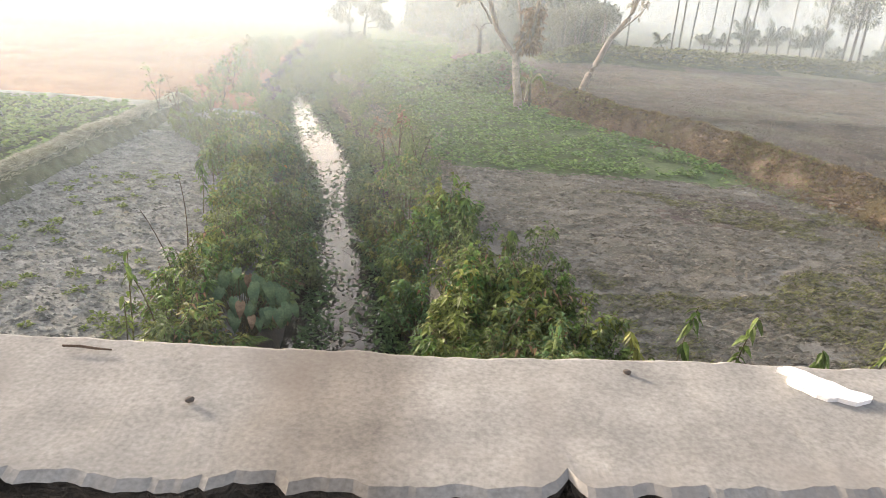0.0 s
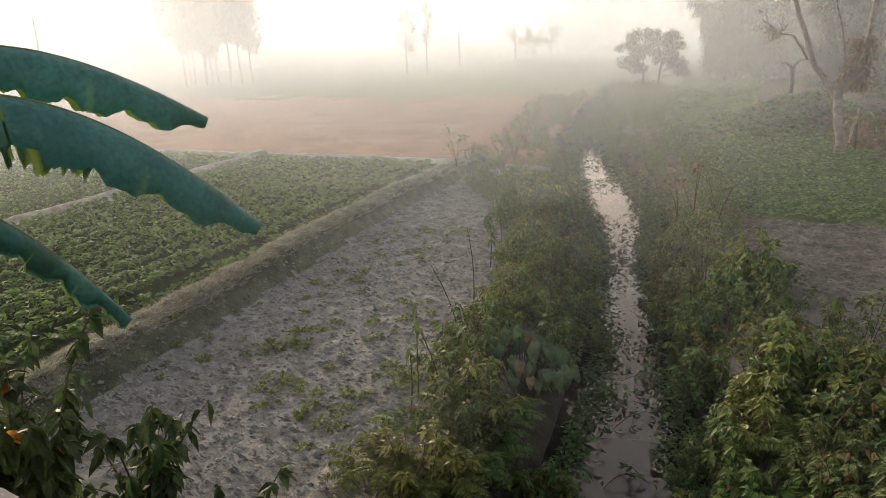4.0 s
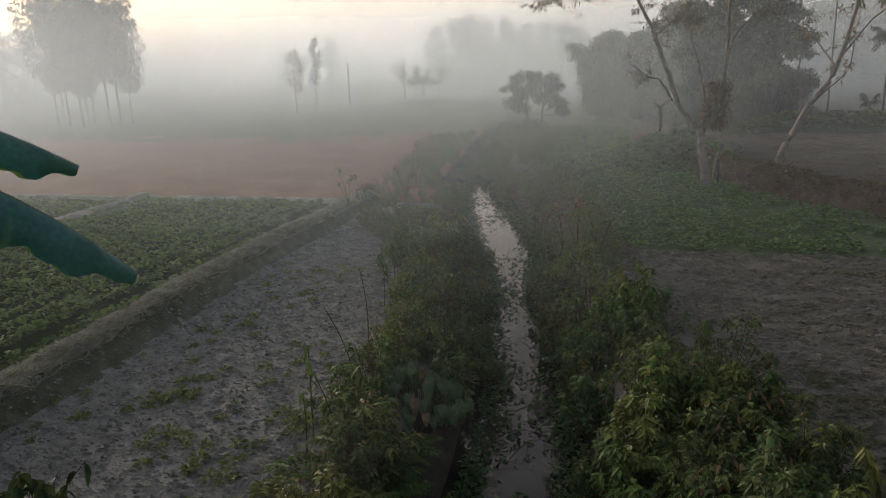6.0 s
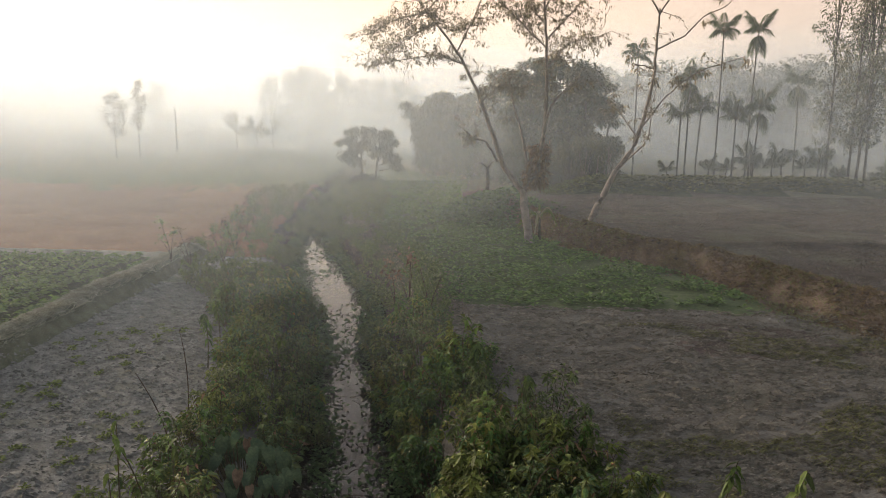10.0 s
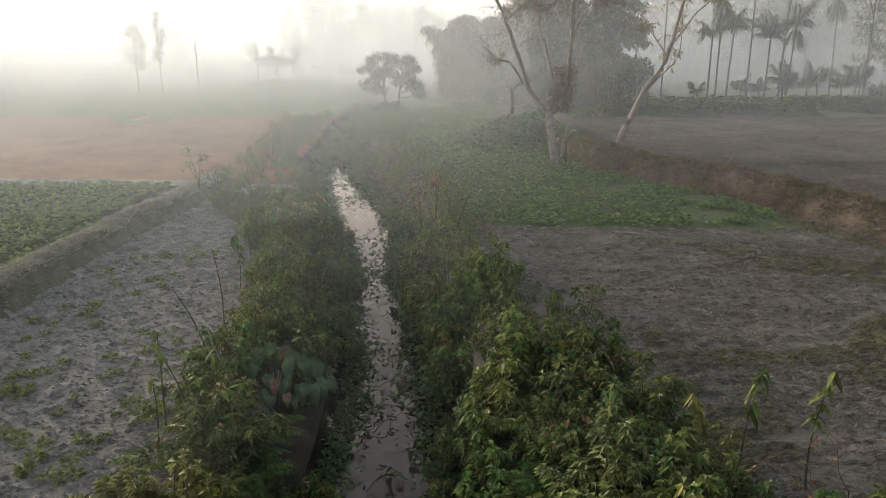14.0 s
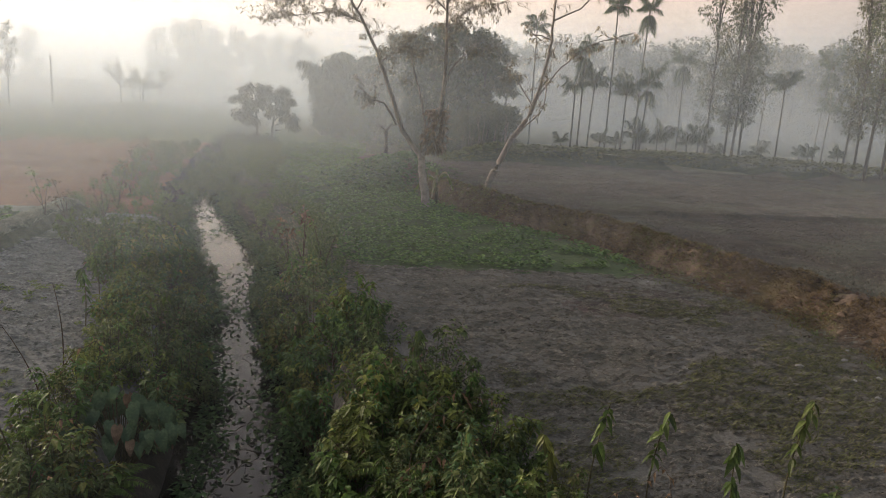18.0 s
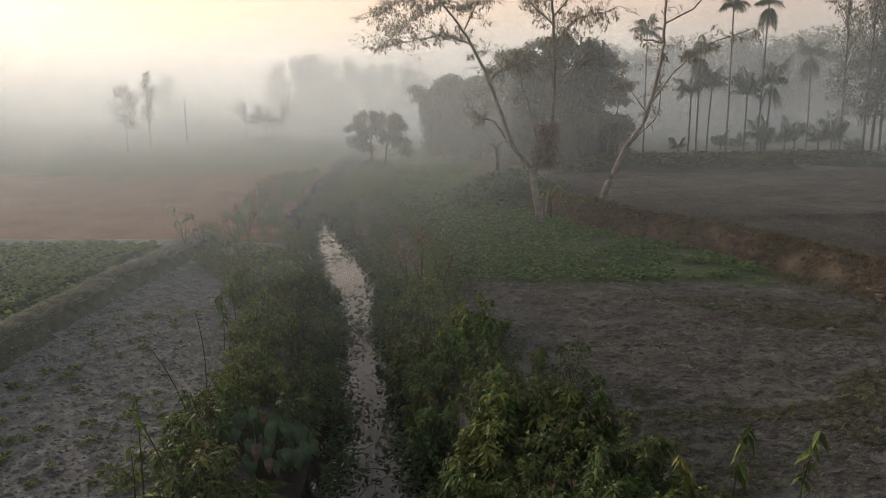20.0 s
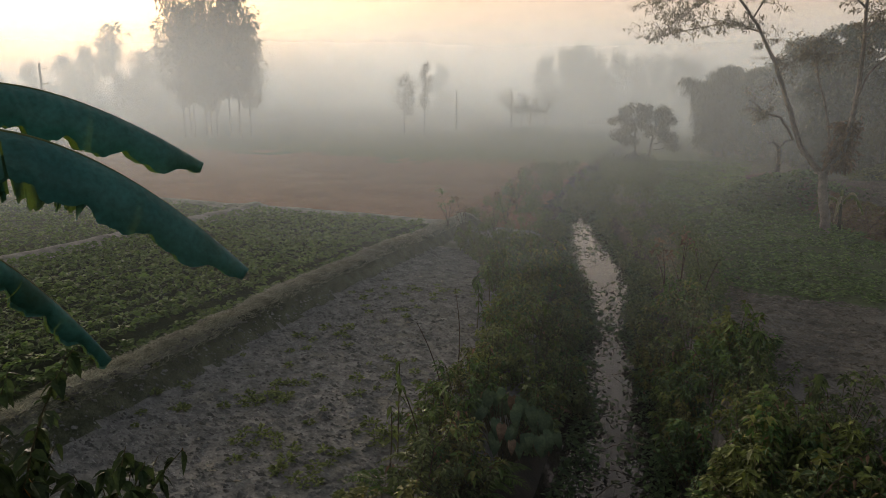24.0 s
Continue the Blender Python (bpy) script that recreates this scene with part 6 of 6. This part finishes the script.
def bamboo_crown_meshes(seed, h=8.0, n=30):
    """A clump of arching culms with hanging sprays of narrow leaves."""
    global rng
    rng = np.random.default_rng(seed)
    wd, lf = Soup(), Soup()
    for i in range(n):
        a, L = rng.uniform(0, 2 * np.pi), h * rng.uniform(0.62, 1.08)
        d = np.array([math.cos(a), math.sin(a), 0])
        u = np.linspace(0, 1, 10)[:, None]
        reach = rng.uniform(0.12, 0.36) * L
        line = d * (0.5 * rng.random() + reach * u**2.4) + np.array([0, 0, 1.0]) * L * (u - 0.20 * u**5)
        tube(wd, line, np.linspace(0.05, 0.012, 10), 5)
        for q in rng.uniform(0.16, 1.0, 34):
            p = np.array([np.interp(q, u[:, 0], line[:, c]) for c in range(3)])
            e = unit(rng.normal(0, 1, 3) * [1, 1, 0.3] + d * 0.7 * q)
            w = L * rng.uniform(0.05, 0.13)
            tip = p + e * w + np.array([0, 0, -0.45 * w])
            m = 16
            t = rng.random(m)[:, None]
            leaves(lf, p + (tip - p) * t + rng.normal(0, 0.10, (m, 3)), rng.normal(0, 0.6, (m, 3)) + e * 0.5 + [0, 0, -0.8], rng.uniform(0.22, 0.42, m), 0.30, 0.2, 0.6)
    return wd.mesh("culms", BARK), lf.mesh("crown", FARLEAF)


CULMS = [bamboo_crown_meshes(960 + i) for i in range(3)]
for i, (az, r, h) in enumerate([(3.4, 55, 6.6), (2.3, 53, 7.2), (0.9, 56, 7.4), (1.6, 59, 7.6), (-0.5, 54, 7.0), (-1.9, 57, 7.8), (-3.4, 56, 7.4), (-5.2, 58, 7.6), (0.2, 50, 4.6), (-2.4, 49, 4.4), (-7.0, 57, 6.6)]):
    x, y = polar(az, r)
    ob = thing("bamboo_clump", "tall feathery bamboo clump greyed by the mist", "bamboo", pose(x, y, float(land(x, y)) - 0.15, 0, 0, i * 83), "bamboo grove behind the forked tree")
    ob.scale = (h / 8, h / 8, h / 8)
    for nm, me in zip(("culms", "crown"), CULMS[i % 3]):
        part(nm, me, ob)


def grove_tree_meshes(seed, h, w):
    """A tall tree with flat boughs of leaves in tiers, its lower trunk bare."""
    r = np.random.default_rng(seed)
    pads = []
    for k in range(15):
        z = h * (0.40 + 0.58 * (k + r.random()) / 15)
        reach = w * (0.55 + 0.45 * math.sin(math.pi * min(1.0, z / h * 1.05 - 0.25)))
        pads.append((r.uniform(-1, 1) * reach, z, w * r.uniform(0.26, 0.5), 0.5))
    return layered_tree(seed, pads, [(-0.1, -0.5, h * 0.9), (0.15, 0.7, h * 0.86)], 0.24, 26)


for i, (az, r, h, w) in enumerate([(-4.2, 49, 8.2, 2.5), (-6.3, 47, 8.4, 2.7), (-8.4, 46, 7.4, 2.3), (-2.6, 51, 7.2, 2.2), (-7.4, 51, 8.0, 2.6), (-10.2, 47, 5.8, 1.8), (-5.3, 44, 5.6, 1.9)]):
    x, y = polar(az, r)
    set_tree("grove_tree", "dark tiered tree rising out of the misty grove", grove_tree_meshes(970 + i, h, w), x, y, turn_to(x, y), "grove behind the forked tree")
for i, (az, r) in enumerate([(-8.2, 39), (-9.0, 40), (-9.8, 39), (-10.6, 41), (-7.4, 41), (-6.2, 43), (-5.0, 44), (-3.8, 45), (-11.2, 42)]):
    x, y = polar(az, r)
    set_tree("undergrowth_tree", "dark bushy young tree at the grove edge", GROVE[i % 3], x, y, i * 57, "young trees at the grove edge", 0.34 + 0.05 * (i % 2))


for i in range(24):
    az, r = -9 - i * 1.75 + rng.uniform(-0.5, 0.5), 102 + rng.uniform(-5, 12)
    x, y = polar(az, r)
    set_tree("hazy_tree", "broad tree blurred by thick blue mist", BROAD[i % 3], x, y, i * 61, "hazy tree line behind the palms", rng.uniform(1.15, 1.6))

# bamboo stems at the grove edge
def bamboo(x, y, n, seed):
    global rng
    rng = np.random.default_rng(seed)
    ob = thing("bamboo_clump", "clump of thin pale bamboo stems under the grove", "bamboo", pose(x, y, float(land(x, y)) - 0.1, 0, 0, 0), "bamboo at the grove edge")
    for i in range(n):
        a, h = rng.uniform(0, 6.28), rng.uniform(1.2, 2.3)
        d = np.array([math.cos(a), math.sin(a), 0]) * rng.uniform(0.1, 0.6)
        s = Soup()
        tube(s, [tuple(d * 0.4), tuple(d * 0.7 + [0, 0, h * 0.5]), tuple(d * 1.6 + [0, 0, h])], [0.035, 0.03, 0.015], 6)
        part("stem", s.mesh("stem", BARK), ob)


for i, (az, r) in enumerate([(-9.3, 38.5), (-10.2, 39), (-11.2, 38.5), (-8.3, 39.5)]):
    x, y = polar(az, r)
    bamboo(x, y, 5, 870 + i)


# ---- palms ----
def frond(soup, wood, base, az, length, rise, fall, leaf):
    d = np.array([math.cos(az), math.sin(az), 0])
    u = np.linspace(0, 1, 9)
    pts = base + d * (length * u)[:, None] + np.array([0, 0, 1.0]) * (length * (rise * u - fall * u**2))[:, None]
    tube(wood, pts, np.linspace(0.028, 0.008, 9), 4)
    m = 18
    k = np.linspace(0.15, 1, m)
    p = np.stack([np.interp(k, u, pts[:, c]) for c in range(3)], 1)
    side = np.cross(d, [0, 0, 1.0])
    for sg in (-1, 1):
        leaves(soup, p, side * sg * 0.8 + d * 0.6 + np.array([0, 0, -0.3]) + rng.normal(0, 0.14, (m, 3)), leaf * (0.6 + 0.5 * np.sin(k * 3)), 0.17, 0.1, 0.9)


def areca_meshes(seed, h, crown=1.35, dead=0, rise=(0.7, 2.7), leaf=0.4, n=12):
    global rng
    rng = np.random.default_rng(seed)
    tr, wd, lf, dd = Soup(), Soup(), Soup(), Soup()
    u = np.linspace(0, 1, 12)[:, None]
    bow = rng.normal(0, 0.025) * h
    pts = np.concatenate([bow * u**2, 0 * u, u * h], 1)
    tube(tr, pts, np.linspace(0.065, 0.045, 12), 8)
    top = pts[-1]
    for i in range(n):
        frond(lf, wd, top, i * 2.4 + rng.uniform(-0.2, 0.2), crown * rng.uniform(0.8, 1.1), rng.uniform(*rise), rng.uniform(0.85, 1.4), leaf)
    for i in range(dead):
        frond(dd, wd, top - [0, 0, 0.15], i * 1.9, 0.4, -1.0, 1.6 + rng.random(), 0.5)
    out = [("trunk", tr.mesh("trunk", BARKD, True)), ("frond_stalks", wd.mesh("frond_stalks", STEM)), ("fronds", lf.mesh("fronds", PALM))]
    if dead:
        out.append(("dead_fronds", dd.mesh("dead_fronds", PALM)))
    return out


def set_palm(meshes, x, y, z, turn, label, group, sc=1.0):
    ob = thing("areca_palm", label, "palm", pose(x, y, z, 0, 0, turn), group)
    ob.scale = (sc, sc, sc)
    for nm, me in meshes:
        part(nm, me, ob)


for i, (x, y, h, dead) in enumerate([(16.5, 47.8, 10.0, 0), (19.2, 49.5, 10.2, 7), (14.5, 47.7, 7.0, 4), (15.4, 48.3, 5.1, 0), (13.9, 47.3, 4.7, 0), (17.4, 47.1, 4.4, 0), (18.8, 47.2, 5.1, 3), (23.0, 50.7, 7.0, 8), (11.9, 51.3, 8.6, 0),
                                    (28.9, 47.4, 5.5, 0), (35.5, 53.0, 7.4, 9), (32.2, 55.6, 6.1, 0), (37, 47, 5.2, 0), (33.5, 49, 4.2, 0)]):
    set_palm(areca_meshes(1000 + i, h, 1.02, dead), x, y, float(land(x, y)) - 0.1, i * 50, "slim areca palm with drooping dark fronds" if not dead else "slim areca palm with a skirt of hanging fronds", "row of areca palms")
YOUNG = [areca_meshes(1030 + i, 1.3, 0.7, 0, (1.0, 3.0), 0.34, 9) for i in range(4)]
for i, (x, y, sc) in enumerate([(21.4, 48.8, 1.2), (20.5, 48.3, 1.0), (19.1, 48.2, 0.9), (13.4, 47.8, 0.8), (24.6, 50.0, 0.85), (31.6, 48.8, 0.7), (25.8, 49.5, 0.5), (27.2, 47.0, 0.7), (22.4, 47.6, 1.0), (17.6, 48.6, 0.8), (29.8, 45.0, 0.8), (26.3, 46.3, 0.6), (15.9, 47.2, 0.9), (18.3, 46.6, 1.25), (23.4, 48.0, 1.2), (28.2, 48.4, 0.9), (33.0, 46.4, 0.8), (24.0, 46.6, 0.7)]):
    set_palm(YOUNG[i % 4], x, y, float(land(x, y)) - 0.1, i * 47, "young areca palm with short arching fronds", "young palms", sc)

# tall thin trees among the palms
TALL = [far_tree_meshes(1050 + i, 13.5, 1.25, "slender", 44, 62, 0.17, 0.10, 0.24) for i in range(2)]
for i, (az, r, sc, k) in enumerate([(-28.4, 48, 1.0, 0), (-28.9, 48.6, 0.93, 1), (-27.9, 49, 0.9, 1), (-26.5, 54, 1.0, 0), (-37.2, 42, 0.95, 1), (-38.9, 38, 0.95, 0), (-38.2, 42, 0.9, 1), (-36.5, 45, 0.8, 0), (-40.2, 41, 0.95, 1), (-35.8, 47, 0.8, 1), (-41.5, 43, 0.9, 0), (-43, 40, 0.9, 1)]):
    x, y = polar(az, r)
    set_tree("roadside_tree", "tall thin-stemmed tree with airy foliage", TALL[k], x, y, i * 71, "thin trees by the palms", sc)


# small palms on the far mound
CLUMP = [areca_meshes(1100 + i, 1.3, 1.1, 0, (0.9, 3.0), 0.3, 8) for i in range(3)]
for i, (az, r, sc) in enumerate([(18.2, 70, 1.15), (17.4, 72, 0.95), (16.7, 70, 1.05), (15.5, 71, 0.95), (16.9, 74, 1.05)]):
    x, y = polar(az, r)
    set_palm(CLUMP[i % 3], x, y, float(land(x, y)) - 0.1, i * 60, "small palm in a clump on a misty mound", "palms on the far mound", sc)


# cut stump post by the mound
s = Soup()
rng = np.random.default_rng(5)
x, y = polar(-1.7, 30.5)
tube(s, [(0, 0, -0.3), (0.02, 0, 0.7), (-0.02, 0, 1.35)], [0.10, 0.08, 0.08], 8)
ob = thing("pollard_stump", "short pollarded stump with stubby branches", "stump", pose(x, y, float(land(x, y))))
part("trunk", s.mesh("trunk", BARKD), ob)
s = Soup()
tube(s, [(0, 0, 1.3), (-0.25, 0, 1.5), (-0.42, 0, 1.45)], [0.06, 0.05, 0.03], 6)
tube(s, [(0, 0, 1.3), (0.2, 0, 1.55), (0.45, 0, 1.6)], [0.06, 0.045, 0.03], 6)
part("branches", s.mesh("branches", BARKD), ob)

# creeper over the mound at the big tree, weeds on the grassy bank behind the terrace
rng = np.random.default_rng(51)
s = Soup()
n = 4200
x, y = rng.normal(0.9, 1.1, n), rng.normal(29.8, 1.4, n)
a = rng.uniform(0, 2 * np.pi, n)
leaves(s, np.stack([x, y, land(x, y) + rng.uniform(0, 0.25, n)], 1), np.stack([np.cos(a), np.sin(a), rng.uniform(0.0, 1.2, n)], 1), rng.uniform(0.12, 0.22, n), 0.7, 0.2, 0.5)
stuff("creeper", "dark creeper covering the earth mound", "creeper", s, LEAFB)
s = Soup()
n = 9000
x = rng.uniform(4, 30, n)
y = np.interp(x, [4, 8, 15, 21, 24, 30], [37, 37, 38.5, 39.5, 36, 30]) + rng.normal(0, 0.7, n)
a = rng.uniform(0, 2 * np.pi, n)
leaves(s, np.stack([x, y, land(x, y) + rng.uniform(0, 0.25, n)], 1), np.stack([np.cos(a), np.sin(a), rng.uniform(0, 1, n)], 1), rng.uniform(0.15, 0.3, n), 0.4, 0.2, 0.5)
stuff("bank_weeds", "dark low weeds along the grassy bank", "weeds", s, LEAFB)
